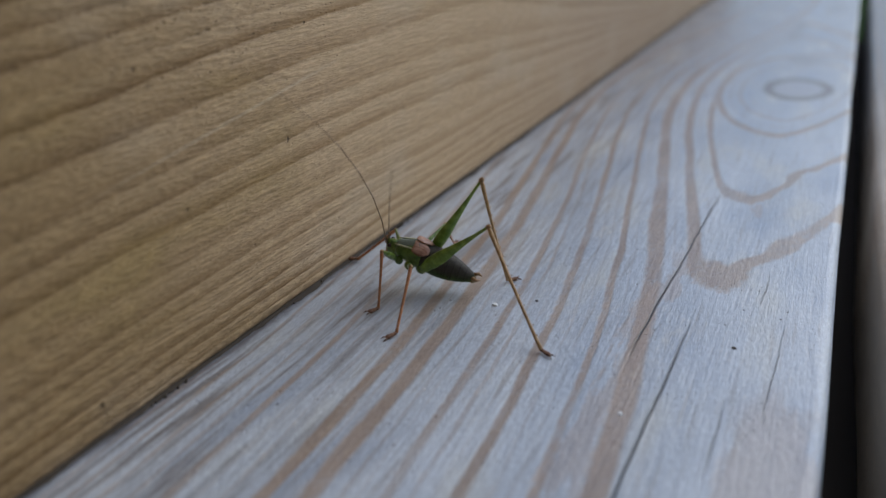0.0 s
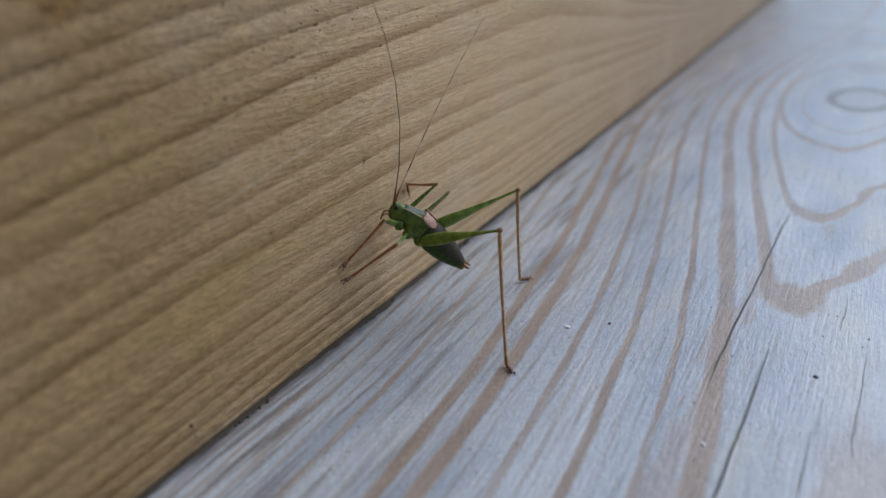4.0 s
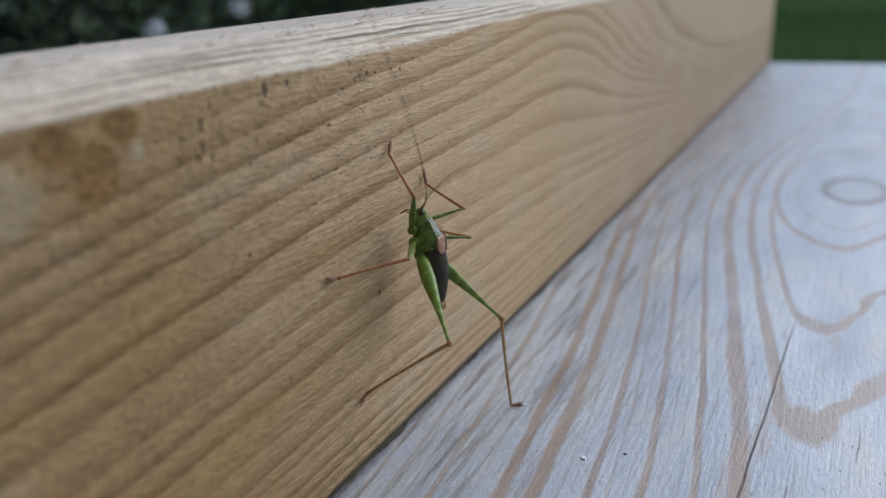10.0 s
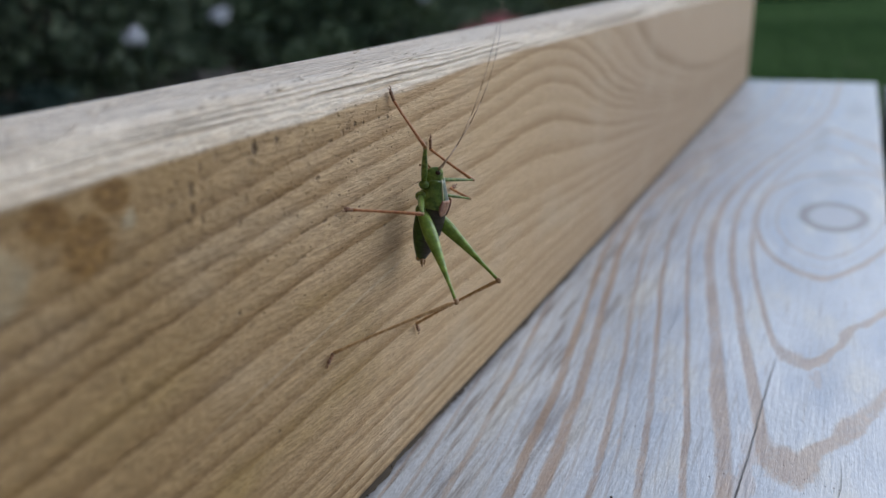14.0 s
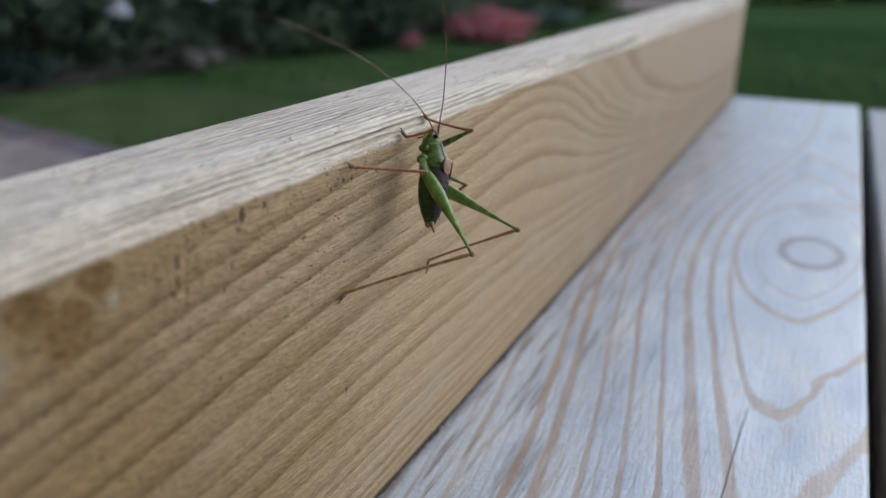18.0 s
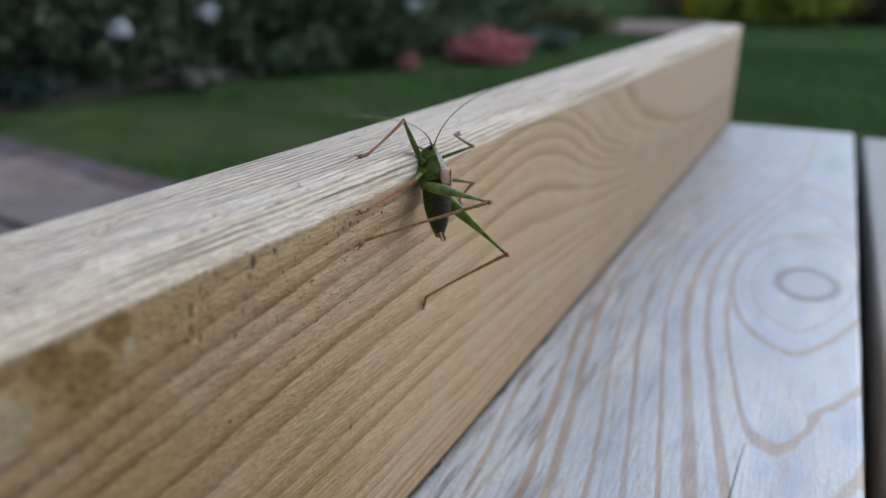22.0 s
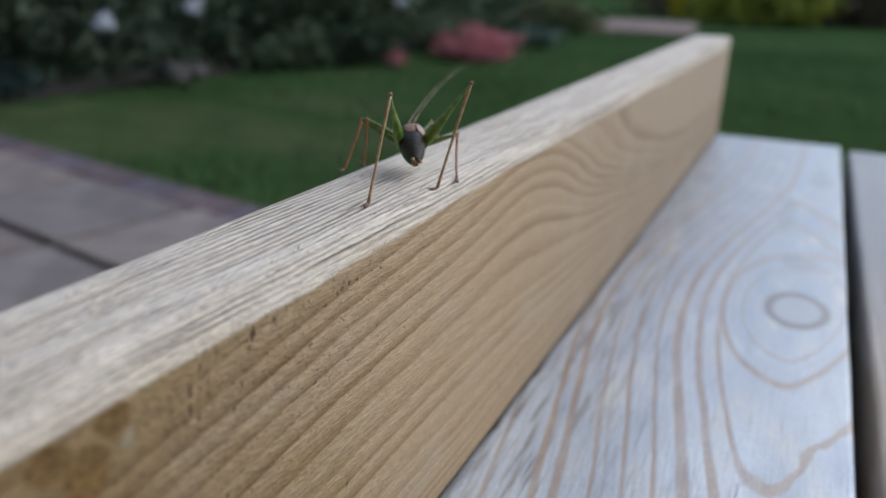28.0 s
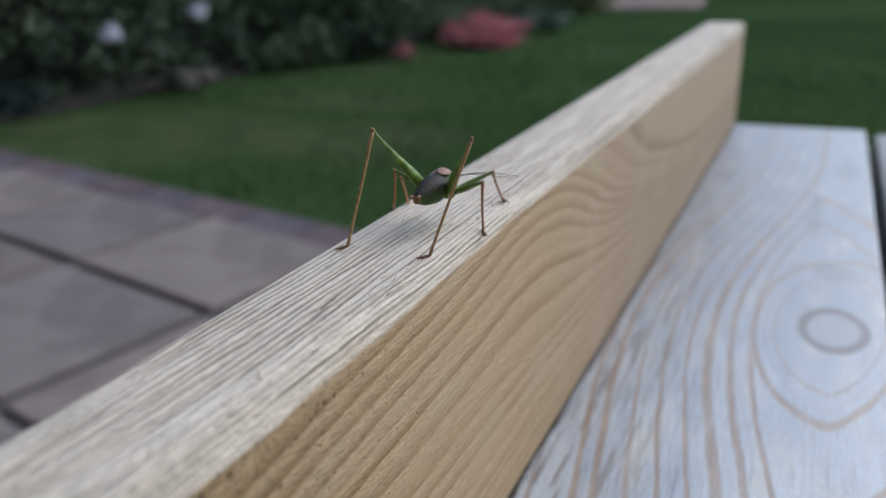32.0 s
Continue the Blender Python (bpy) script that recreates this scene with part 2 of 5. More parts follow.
        (2.2, 5.9, 0.05, 0.03), (3.1, 5.85, 0.04, 0.03), (7.4, 0.85, 0.04, 0.03), (-0.4, 5.2, 0.04, 0.03)]) * bite.ramp(-0.25, 0.0)
    off_top = edge.ramp(6.24, 6.12)
    pores = sawn.ramp(0.12, 0.30) * off_top * (near * 0.6 + 0.25)
    # a thin pale scratch across the middle of the face
    scratch = (z - 3.05 - y * 0.13).abs().ramp(0.035, 0.012) * y.ramp(-2.5, 0.5) * y.ramp(4.2, 2.5) * (grain + 0.5)
    col = m.mix(scratch * 0.5, col, (0.66, 0.56, 0.40))
    dash = lip * m.noise(11, 5, 12, 2, rough=0.6).ramp(0.07, 0.17) * (m.noise(1.2, 0.8, 1.3, 2) + dirty * 0.42).ramp(0.03, 0.28)
    dirt = speck.op("MAXIMUM", fleck * 0.8).op("MAXIMUM", dash * 0.8) * (off_top * 0.92 + 0.08)
    dirt = dirt.op("MAXIMUM", holes)
    col = m.mix(pores * 0.30, col, (0.13, 0.085, 0.035))
    col = m.mix(dirt * 0.80, col, (0.075, 0.048, 0.024))
    smudge = m.noise(6, 3.2, 7, 4, rough=0.7).ramp(0.08, 0.26) * (m.noise(0.9, 0.6, 0.9, 2) + dirty * 0.4).ramp(0.08, 0.34) * off_top
    col = m.mix(smudge * 0.75, col, (0.11, 0.070, 0.030))
    # torn, dirty fibres under the arris
    grime = marks(m, y + bite * 0.8, z + bite * 0.4, [(-0.5, 5.72, 1.5, 0.50), (1.6, 5.92, 1.4, 0.26)]) * m.noise(8, 5.5, 5, 4, rough=0.7).ramp(0.07, 0.25) * off_top
    col = m.mix(grime * 0.62, col, (0.105, 0.064, 0.028))
    # joint shade painted up the foot of the board, with grime in it
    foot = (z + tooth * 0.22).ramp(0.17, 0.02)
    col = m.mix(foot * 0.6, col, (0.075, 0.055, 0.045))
    # fibre tone and mottling; shading of the sawn ridges is put into the colour
    col = m.shade(col, fibre * 0.32 + (sawn * 0.44 + m.noise(7, 2.6, 6, 4, rough=0.65) * 0.6) * (near * 0.8 + 0.35) + 1.0)
    over = z.ramp(6.25, 6.45)
    height = fr.ramp(0.1, 0.95) * 0.16 - lip * 0.16 * near + fibre * 0.4 + sawn * (near * 0.46 + 0.12) - dirt * 0.7 - grime * 0.5 - line * over * 1.2 + ragged * over * 0.9 + m.noise(16, 7, 16, 3, rough=0.65) * over * 0.4
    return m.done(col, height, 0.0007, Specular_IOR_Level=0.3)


# late-wood bands of the knotted plank, counted across from the board to the knot: place, half width, strength
BANDS = ((0.35, 0.035, 0.5), (0.62, 0.03, 0.6), (0.95, 0.04, 0.55), (1.25, 0.03, 0.45), (1.62, 0.055, 0.7), (1.95, 0.025, 0.4), (2.20, 0.03, 0.4), (2.62, 0.085, 0.9), (2.84, 0.02, 0.35),
         (3.10, 0.10, 0.95), (3.42, 0.025, 0.4), (3.60, 0.02, 0.3), (3.86, 0.06, 0.8), (4.12, 0.03, 0.5), (4.34, 0.02, 0.3), (4.58, 0.065, 0.85), (4.86, 0.02, 0.35), (5.06, 0.02, 0.3), (5.30, 0.06, 0.9),
         (5.56, 0.02, 0.3), (5.95, 0.135, 1.0), (6.28, 0.02, 0.3), (6.62, 0.10, 1.0), (6.92, 0.018, 0.25), (7.22, 0.07, 1.0), (7.50, 0.018, 0.3))


def weathered_wood(name, knotted=True, pale=(0.40, 0.445, 0.492), white=(0.58, 0.615, 0.64)):
    """Silvered planking with brown late wood and, in the near plank, rings drawn out round a knot."""
    m = Mat(name, 0.5)
    x, y = m.x, m.y
    slow = m.noise(0.35, 0.09, 0.3, 3) * 0.9
    worn = m.noise(2.2, 0.5, 1, 4, rough=0.65)
    crumb = m.noise(11, 4.5, 9, 3, rough=0.65)
    if knotted:
        # the grain swings aside for the knot, and past it closes in tongues that point along the plank
        away = (y - 20.3).abs()
        swing = (-(away / 13.5).pow(2.0)).exp() * 3.4 * (x * 0.045 + 0.76)
        beside = x + swing + m.noise(0.5, 0.2, 0.4, 2) * 0.22
        over = (x - 6.15 + m.noise(0.7, 0.5, 0.5, 2) * 0.5)
        tongue = away * -0.145 + 8.83 - over.op("MAXIMUM", 0.0) * 0.27 - (over.abs() + 0.02).pow(1.5) * 0.05 + m.noise(0.9, 0.5, 0.5, 2) * 0.20
        tongue = tongue.op("MAXIMUM", 6.34)
        f = beside.op("SMOOTH_MIN", tongue, 0.30)
        ragged = f + m.noise(1.6, 0.6, 1.5, 3) * 0.10 + crumb * 0.05 + m.noise(0.8, 0.15, 5.0, 1, at=m.vec(x, y, f)) * 0.05
        lean = (tongue - beside).ramp(-0.5, 0.4, 0.55, 1.0)
        late = None
        for at, wide, force in BANDS:
            band = (ragged - at).abs() / lean
            band = band.ramp(wide * 1.7, wide * 0.6) * force
            late = band if late is None else late.op("MAXIMUM", band)
        # closed rings round the knot itself
        out = x - 6.3
        round_knot = (out.pow(2.0) + ((y - 20.3 - out.op("MAXIMUM", 0.0) * 1.1) / 2.7).pow(2.0)).sqrt() + m.noise(1.1, 0.5, 1, 3) * 0.16 + crumb * 0.04
        late = late * round_knot.ramp(2.24, 2.40)
        for at, wide, force in ((2.22, 0.085, 1.0), (1.92, 0.025, 0.4), (1.62, 0.045, 0.7), (1.36, 0.025, 0.4)):
            late = late.op("MAXIMUM", (round_knot - at).abs().ramp(wide * 1.5, wide * 0.5) * force)
        late = late * (m.noise(1.3, 0.35, 1, 3) * 1.3 + crumb * 0.9 + 0.92)
    else:
        ring = (x + slow * 1.2) / 0.5 + m.noise(2.5, 0.35, 2, 3) * 0.3 + crumb * 0.2
        fr = ring.fract()
        late = fr.ramp(0.40, 0.60) * fr.ramp(0.70, 0.84, 1.0, 0.0) * (worn * 1.5 + 0.7)
    fibre = m.noise(15, 0.9, 12, 3, rough=0.6)
    grain = m.noise(42, 11, 40, 2)
    patch = m.noise(0.42, 0.17, 0.4, 3)
    grey = m.mix(patch.ramp(-0.2, 0.25), pale, white)
    grey = m.mix((worn + crumb * 0.4).ramp(0.04, 0.32, 0.0, 0.6), grey, (0.52, 0.50, 0.44) if knotted else (0.46, 0.37, 0.26))
    blue = m.noise(1.1, 0.3, 1, 3)
    grey = m.mix(y.ramp(10.0, 30.0, 0.0, 0.82), grey, (0.315, 0.332, 0.348))
    if knotted:
        grey = m.mix(blue.ramp(0.0, 0.24, 0.0, 0.52), grey, (0.255, 0.325, 0.43))
        grey = m.mix(blue.ramp(-0.02, -0.24, 0.0, 0.6), grey, (0.60, 0.585, 0.50))
        # weather streaks packed closer beside the board
        side = x.ramp(4.4, 0.6)
        streaky = m.noise(5.0, 0.32, 4, 3, rough=0.6)
        grey = m.mix(streaky.ramp(-0.02, 0.16) * side * 0.88, grey, (0.19, 0.172, 0.158))
        grey = m.mix(m.noise(9.0, 0.45, 6, 3, rough=0.6).ramp(0.04, 0.22) * 0.5, grey, (0.27, 0.245, 0.22))
    brown = m.mix(worn.ramp(-0.2, 0.2), (0.265, 0.18, 0.115), (0.385, 0.28, 0.19)) if knotted else m.mix(worn.ramp(-0.2, 0.2), (0.34, 0.26, 0.18), (0.45, 0.36, 0.27))
    col = m.mix(late.ramp(0.08, 0.95, 0.0, 0.85), grey, brown)
    if knotted:
        # a brown, less weathered corner and the eye of the knot
        corner = marks(m, x + worn * 1.5, y + worn * 3.0, [(7.25, -0.2, 0.6, 2.2), (5.30, 2.2, 0.22, 4.0), (6.35, 8.5, 0.16, 0.45)])
        col = m.mix(corner * 0.42, col, (0.38, 0.27, 0.185))
        eye = (((x - 6.35) / 0.92).pow(2.0) + ((y - 20.3) / 1.55).pow(2.0)).sqrt() + m.noise(0.8, 0.5, 1, 2) * 0.25
        col = m.mix(eye.ramp(0.95, 0.7) * 0.8, col, (0.345, 0.35, 0.365))
        col = m.mix(eye.ramp(1.22, 1.04) * eye.ramp(0.70, 0.90) * 0.95, col, (0.15, 0.12, 0.10))
        col = m.mix(marks(m, x + worn * 1.6, y + worn * 3.0, [(6.3, 25.6, 0.7, 1.0), (7.0, 42.0, 0.6, 3.0), (5.6, 33.0, 0.3, 4.0)]) * 0.5, col, (0.23, 0.225, 0.22))
        # drying cracks along the grain
        split = None
        for x0, slope, bend, y0, y1, w in ((5.30, 0.028, 0.03, 2.0, 9.3, 0.020), (5.72, 0.020, 0.0, -6.0, 3.5, 0.022), (6.62, 0.01, 0.1, -0.2, 1.7, 0.014), (6.79, 0.0, 0.1, 4.2, 5.6, 0.014), (7.1, 0.02, 0.1, 1.0, 3.9, 0.009), (3.2, 0.0, 0.1, 9.0, 11.5, 0.010)):
            line = (x - x0 - (y - y0) * slope - m.noise(0.4, 0.9, 0.4, 3) * (0.06 + bend)).abs()
            s = line.ramp(w, w * 0.45) * y.ramp(y0, y0 + 0.8) * y.ramp(y1, y1 - 1.6)
            split = s if split is None else split.op("MAXIMUM", s)
        col = m.mix(split * 0.92, col, (0.02, 0.018, 0.016))
        # stain bleeding out of the joint, with the joint's shade painted in
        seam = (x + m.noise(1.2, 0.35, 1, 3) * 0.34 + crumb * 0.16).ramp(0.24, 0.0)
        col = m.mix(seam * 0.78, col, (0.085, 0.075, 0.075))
    speck = m.cells(6.0, 4.4, 6.0).ramp(0.13, 0.05) * m.noise(1.0, 0.6, 1, 2).ramp(-0.02, 0.2)
    pin = m.cells(13.0, 8.0, 13.0).ramp(0.18, 0.07) * m.noise(1.5, 1.1, 1, 2).ramp(-0.02, 0.2)
    dark = speck.op("MAXIMUM", pin * 0.75)
    col = m.mix(dark * 0.75, col, (0.06, 0.05, 0.04))
    col = m.mix((crumb + worn * 0.5).ramp(0.16, 0.36) * 0.55, col, (0.68, 0.68, 0.64) if knotted else (0.58, 0.48, 0.36))
    col = m.shade(col, fibre * 0.30 + grain * 0.34 + crumb * 0.40 + 1.0)
    height = late * -0.15 + fibre * 0.4 + grain * 0.25 + crumb * 0.35 - dark * 0.5
    if knotted:
        height = height - split * 4.0
    else:
        # the near end is browner
        col = m.mix(y.ramp(3.5, -2.0, 0.0, 0.65), col, (0.20, 0.165, 0.12))
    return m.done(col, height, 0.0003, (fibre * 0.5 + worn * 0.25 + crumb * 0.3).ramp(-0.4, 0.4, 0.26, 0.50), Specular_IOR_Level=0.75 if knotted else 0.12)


def paving(name, a, b, scale=1.0):
    m = Mat(name, 0.85, 1.0)
    tone = m.noise(3 * scale, 3 * scale, 3 * scale, 4)
    grit = m.noise(120, 120, 120, 2)
    rnd = m.random()
    col = m.mix((tone + m.noise(14 * scale, 14 * scale, 14 * scale, 3) * 0.6).ramp(-0.22, 0.22), a, b)
    col = m.mix(m.noise(1.7 * scale, 1.7 * scale, 1.7 * scale, 4).ramp(0.05, 0.25, 0.0, 0.45), col, tuple(v * 0.55 for v in a))
    col = m.shade(col, rnd * 0.35 + grit * 0.3 + 0.82)
    return m.done(col, tone * 0.6 + grit * 0.4, 0.004)


def lawn_turf(name="lawn_turf"):
    m = Mat(name, 0.9, 1.0)
    big, mid, fine = m.noise(0.7, 0.7, 0.7, 3), m.noise(5, 5, 5, 3), m.noise(60, 60, 60, 2)
    col = m.mix((big + mid * 0.6).ramp(-0.3, 0.3), (0.039, 0.072, 0.023), (0.063, 0.104, 0.035))
    col = m.mix((big * 0.7 + mid).ramp(0.12, 0.4, 0.0, 0.6), col, (0.14, 0.13, 0.075))
    worn = marks(m, m.x + mid * 0.9, m.y + big * 0.8, [(-2.35, 2.15, 0.75, 0.55), (-1.5, 2.3, 0.5, 0.35), (-2.0, 3.1, 0.5, 0.3)]) * (mid * 1.4 + 0.6)
    col = m.mix(worn * 0.42, col, (0.130, 0.128, 0.066))
    col = m.shade(col, fine * 0.9 + 1.0)
    return m.done(col, fine + mid, 0.02, Specular_IOR_Level=0.0)


def leafage(name, a, b, rough=0.55):
    """Leaves that differ one from the next."""
    m = Mat(name, rough, 1.0)
    i = m.island()
    col = m.mix(i, a, b)
    return m.done(m.shade(col, m.noise(40, 40, 40, 2) * 0.4 + 1.0), Specular_IOR_Level=0.12)


def skin(name, a, b, rough=0.45, scale=9.0, extra=None, **sockets):
    """An insect's cuticle: two tones, speckled."""
    m = Mat(name, rough)
    tone, dot = m.noise(scale, scale, scale, 2), m.cells(38, 38, 38).ramp(0.28, 0.12)
    col = m.mix(tone.ramp(-0.2, 0.25), a, b)
    if extra:
        col = extra(m, col)
    col = m.shade(col, dot * -0.35 + m.noise(60, 60, 60, 1) * 0.2 + 1.0)
    return m.done(col, tone + dot * 0.3, 0.00012, **sockets)


def plain(name, rgb, rough=0.6):
    m = Mat(name, rough, 1.0)
    t = m.noise(30, 30, 30, 3)
    return m.done(m.shade(m.mix(0.5, rgb, rgb), t * 0.5 + 1.0))


# ---- mesh helpers ----
def link(name, bm, mat, parent=None, label="", smooth=True):
    me = bpy.data.meshes.new(name)
    bm.normal_update()
    bm.to_mesh(me)
    bm.free()
    me.materials.append(mat)
    if smooth:
        me.polygons.foreach_set("use_smooth", [True] * len(me.polygons))
    ob = new(name, me)
    ob.parent = parent
    return tagged(ob, label) if label else ob


def part(name, bm, material, parent, label="", smooth=True):
    return link(name, bm, material, parent, label, smooth)


def box(bm, x0, x1, y0, y1, z0, z1, bevel=0.0, turn=None):
    r = bmesh.ops.create_cube(bm, size=1)
    v = r["verts"]
    bmesh.ops.transform(bm, verts=v, matrix=Matrix.LocRotScale(((x0 + x1) / 2, (y0 + y1) / 2, (z0 + z1) / 2), None, (x1 - x0, y1 - y0, z1 - z0)))
    if bevel:
        edges = list({e for w in v for e in w.link_edges})
        out = bmesh.ops.bevel(bm, geom=edges, offset=bevel, segments=2, profile=0.5, affect="EDGES")
        v = list({w for face in out["faces"] for w in face.verts} | {w for w in v if w.is_valid})
    if turn:
        bmesh.ops.transform(bm, verts=v, matrix=turn)


def tube(bm, points, radii, sides=8, cap=True, flat=1.0):
    """A tube along points; flat squeezes it sideways to its bend."""
    rings = []
    pts = [Vector(p) for p in points]
    up = Vector((0, 0, 1))
    for i, p in enumerate(pts):
        way = (pts[min(i + 1, len(pts) - 1)] - pts[max(i - 1, 0)]).normalized()
        if abs(way.dot(up)) > 0.95:
            up = Vector((0, 1, 0))
        side = way.cross(up).normalized()
        above = side.cross(way)
        r = radii[i] if isinstance(radii, (list, tuple)) else radii
        rings.append([bm.verts.new(p + (side * math.cos(a) * flat + above * math.sin(a)) * r) for a in (2 * math.pi * k / sides for k in range(sides))])
    for a, b in zip(rings, rings[1:]):
        for k in range(sides):
            bm.faces.new((a[k], a[(k + 1) % sides], b[(k + 1) % sides], b[k]))
    if cap:
        bm.faces.new(rings[0][::-1])
        bm.faces.new(rings[-1])


def blob(bm, centre, size, seg=16, rings=10, turn=None):
    r = bmesh.ops.create_uvsphere(bm, u_segments=seg, v_segments=rings, radius=1)
    m = Matrix.LocRotScale(centre, turn, size)
    bmesh.ops.transform(bm, verts=r["verts"], matrix=m)


def bar(name, outline, y0, y1, mat, parent, label, steps=140, wave=0.0, end=0.0015):
    """A length of timber: an outline in x and z drawn along y, with slightly uneven edges and eased ends."""
    bm = bmesh.new()
    rings = []
    cx, cz = sum(p[0] for p in outline) / len(outline), sum(p[1] for p in outline) / len(outline)
    ys = [y0, y0 + end] + [y0 + end + (y1 - y0 - 2 * end) * i / steps for i in range(1, steps)] + [y1 - end, y1]
    for y in ys:
        k = 1 - (end if y in (y0, y1) else 0) * 22
        ring = []
        for px, pz in outline:
            w = noise.noise(Vector((px * 90, y * 22, pz * 90))) * wave
            ring.append(bm.verts.new((cx + (px - cx) * k + w, y, cz + (pz - cz) * k + w * 0.7)))
        rings.append(ring)
    n = len(outline)
    for a, b in zip(rings, rings[1:]):
        for i in range(n):
            bm.faces.new((a[i], a[(i + 1) % n], b[(i + 1) % n], b[i]))
    bm.faces.new(rings[0][::-1])
    bm.faces.new(rings[-1])
    bmesh.ops.recalc_face_normals(bm, faces=bm.faces)
    return part(name, bm, mat, parent, label)


def rounded(x0, x1, z0, z1, r, n=6):
    """An outline of a rectangle with its own radius at each corner: low left, low right, high right, high left."""
    out = []
    for (cx, cz, a0), q in zip(((x0, z0, 180), (x1, z0, 270), (x1, z1, 0), (x0, z1, 90)), r):
        ox, oz = cx + (q if cx == x0 else -q), cz + (q if cz == z0 else -q)
        out += [(ox + q * math.cos(radians(a0 + 90 * i / n)), oz + q * math.sin(radians(a0 + 90 * i / n))) for i in range(n + 1)]
    return out


# ---- the bench: an edge board on end beside two weathered planks ----
GROUND = -0.45
bench = tagged(new("wooden_bench"), "weathered slatted garden bench with a pale upright edge board", "bench")
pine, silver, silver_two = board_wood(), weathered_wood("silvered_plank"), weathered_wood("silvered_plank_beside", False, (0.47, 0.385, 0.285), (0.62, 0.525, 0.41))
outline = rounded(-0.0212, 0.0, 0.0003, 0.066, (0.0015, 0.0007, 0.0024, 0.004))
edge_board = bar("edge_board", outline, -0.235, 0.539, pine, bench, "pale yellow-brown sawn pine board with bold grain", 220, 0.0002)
# the board grows a little taller and thicker towards its far end
for v in edge_board.data.vertices:
    k = max(0.0, v.co.y) / 0.54
    v.co.z += 0.0032 * k * v.co.z / 0.066
    v.co.x += 0.0060 * k * v.co.x / 0.0212
outline = rounded(-0.0212, 0.0785, -0.028, 0.0, (0.002, 0.002, 0.0018, 0.001))
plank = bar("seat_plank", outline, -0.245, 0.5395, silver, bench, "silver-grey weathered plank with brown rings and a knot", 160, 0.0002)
# the plank is a little wider at its far end
for v in plank.data.vertices:
    if v.co.x > 0.04:
        v.co.x += (v.co.y - 0.10) * 0.0085
outline = rounded(0.0838, 0.178, -0.029, -0.001, (0.002, 0.002, 0.002, 0.002))
plank_two = bar("seat_plank", outline, -0.245, 0.533, silver_two, bench, "greyish tan weathered plank beyond a dark gap", 120, 0.0003)
for v in plank_two.data.vertices:
    if v.co.x < 0.13:
        v.co.x += (v.co.y - 0.05) * 0.0075 + max(0.0, 0.10 - v.co.y) * 0.022
under = plain("dark_timber", (0.045, 0.033, 0.024), 0.9)
# dark block added under the planks to stand in for the gap's shade
bm = bmesh.new()
box(bm, 0.045, 0.125, -0.24, 0.50, -0.075, -0.0285, 0.003)
part("gap_backing", bm, under, bench, "dark timber backing added under the planks to darken the gap")
for y in (-0.20, 0.44):
    for x in (0.0, 0.14):
        bm = bmesh.new()
        box(bm, x - 0.02, x + 0.03, y - 0.025, y + 0.025, GROUND - 0.002, -0.028, 0.003)
        part("leg", bm, under, bench)

# frayed fibres standing off the top of the edge board
bm = bmesh.new()
rng = random.Random(11)
for i in range(260):
    y = rng.uniform(-0.06, 0.30)
    x = rng.choice((-0.0002, -0.0008, -0.0018)) - rng.random() * 0.0012 if i % 4 else rng.uniform(-0.0165, -0.002)
    top = 0.0659 + 0.0032 * max(0.0, y) / 0.54 - (0.0016 if x > -0.0009 else 0.0003 if x > -0.002 else -0.0001)
    long = rng.uniform(0.0006, 0.0026)
    a, rise = rng.gauss(0, 0.22), rng.uniform(0.0, 0.00035)
    tube(bm, [(x, y, top), (x + math.sin(a) * long * 0.5, y + long * 0.5, top + rise), (x + math.sin(a) * long, y + long, top + rise * rng.uniform(0.6, 1.8))], [0.00009, 0.00008, 0.00002], 4)
tagged(part("splinter", bm, plain("torn_fibre", (0.72, 0.62, 0.47), 0.8), edge_board, "pale frayed wood fibres"), kind="stuff")

# small things lying on the planks
def flake(x, y, size, mat, name, label):
    bm = bmesh.new()
    n = 6
    ring = [(math.cos(2 * math.pi * i / n + 0.3) * size * random.uniform(0.5, 1.1), math.sin(2 * math.pi * i / n) * size * random.uniform(0.6, 1.3)) for i in range(n)]
    low = [bm.verts.new((x + a, y + b, 0.0001)) for a, b in ring]
    high = [bm.verts.new((x + a * 0.8, y + b * 0.8, 0.0001 + size * random.uniform(0.15, 0.4))) for a, b in ring]
    bm.faces.new(low[::-1])
    bm.faces.new(high)
    for i in range(n):
        bm.faces.new((low[i], low[(i + 1) % n], high[(i + 1) % n], high[i]))
    return tagged(link(name, bm, mat, smooth=False), label, "debris")


white_chip, soil = plain("white_chip", (0.85, 0.85, 0.83)), plain("soil_crumb", (0.05, 0.038, 0.025), 0.9)
flake(0.0304, 0.0283, 0.0006, white_chip, "paint_flake", "tiny white paint flake on the grey plank")
flake(0.0553, 0.0075, 0.00035, white_chip, "paint_flake", "tiny white grain lying on the grey plank")
flake(0.0360, 0.0319, 0.0003, soil, "soil_crumb", "tiny dark crumb of soil on the plank")
flake(0.0658, 0.0284, 0.00042, soil, "soil_crumb", "tiny dark crumb of soil on the plank")
flake(0.0310, 0.0030, 0.0002, white_chip, "paint_flake", "tiny white speck on the plank")
flake(0.0870, 0.0120, 0.0005, white_chip, "paint_flake", "tiny white grain by the dark gap")
# grit packed along the foot of the board, and a strip for the joint's shade
bm = bmesh.new()
rng = random.Random(5)
for i in range(190):
    y = rng.choice((0.0213, 0.0885, 0.119, 0.022, 0.0205, -0.012, 0.05)) + rng.gauss(0, 0.0025) if i % 4 else rng.uniform(-0.1, 0.5)
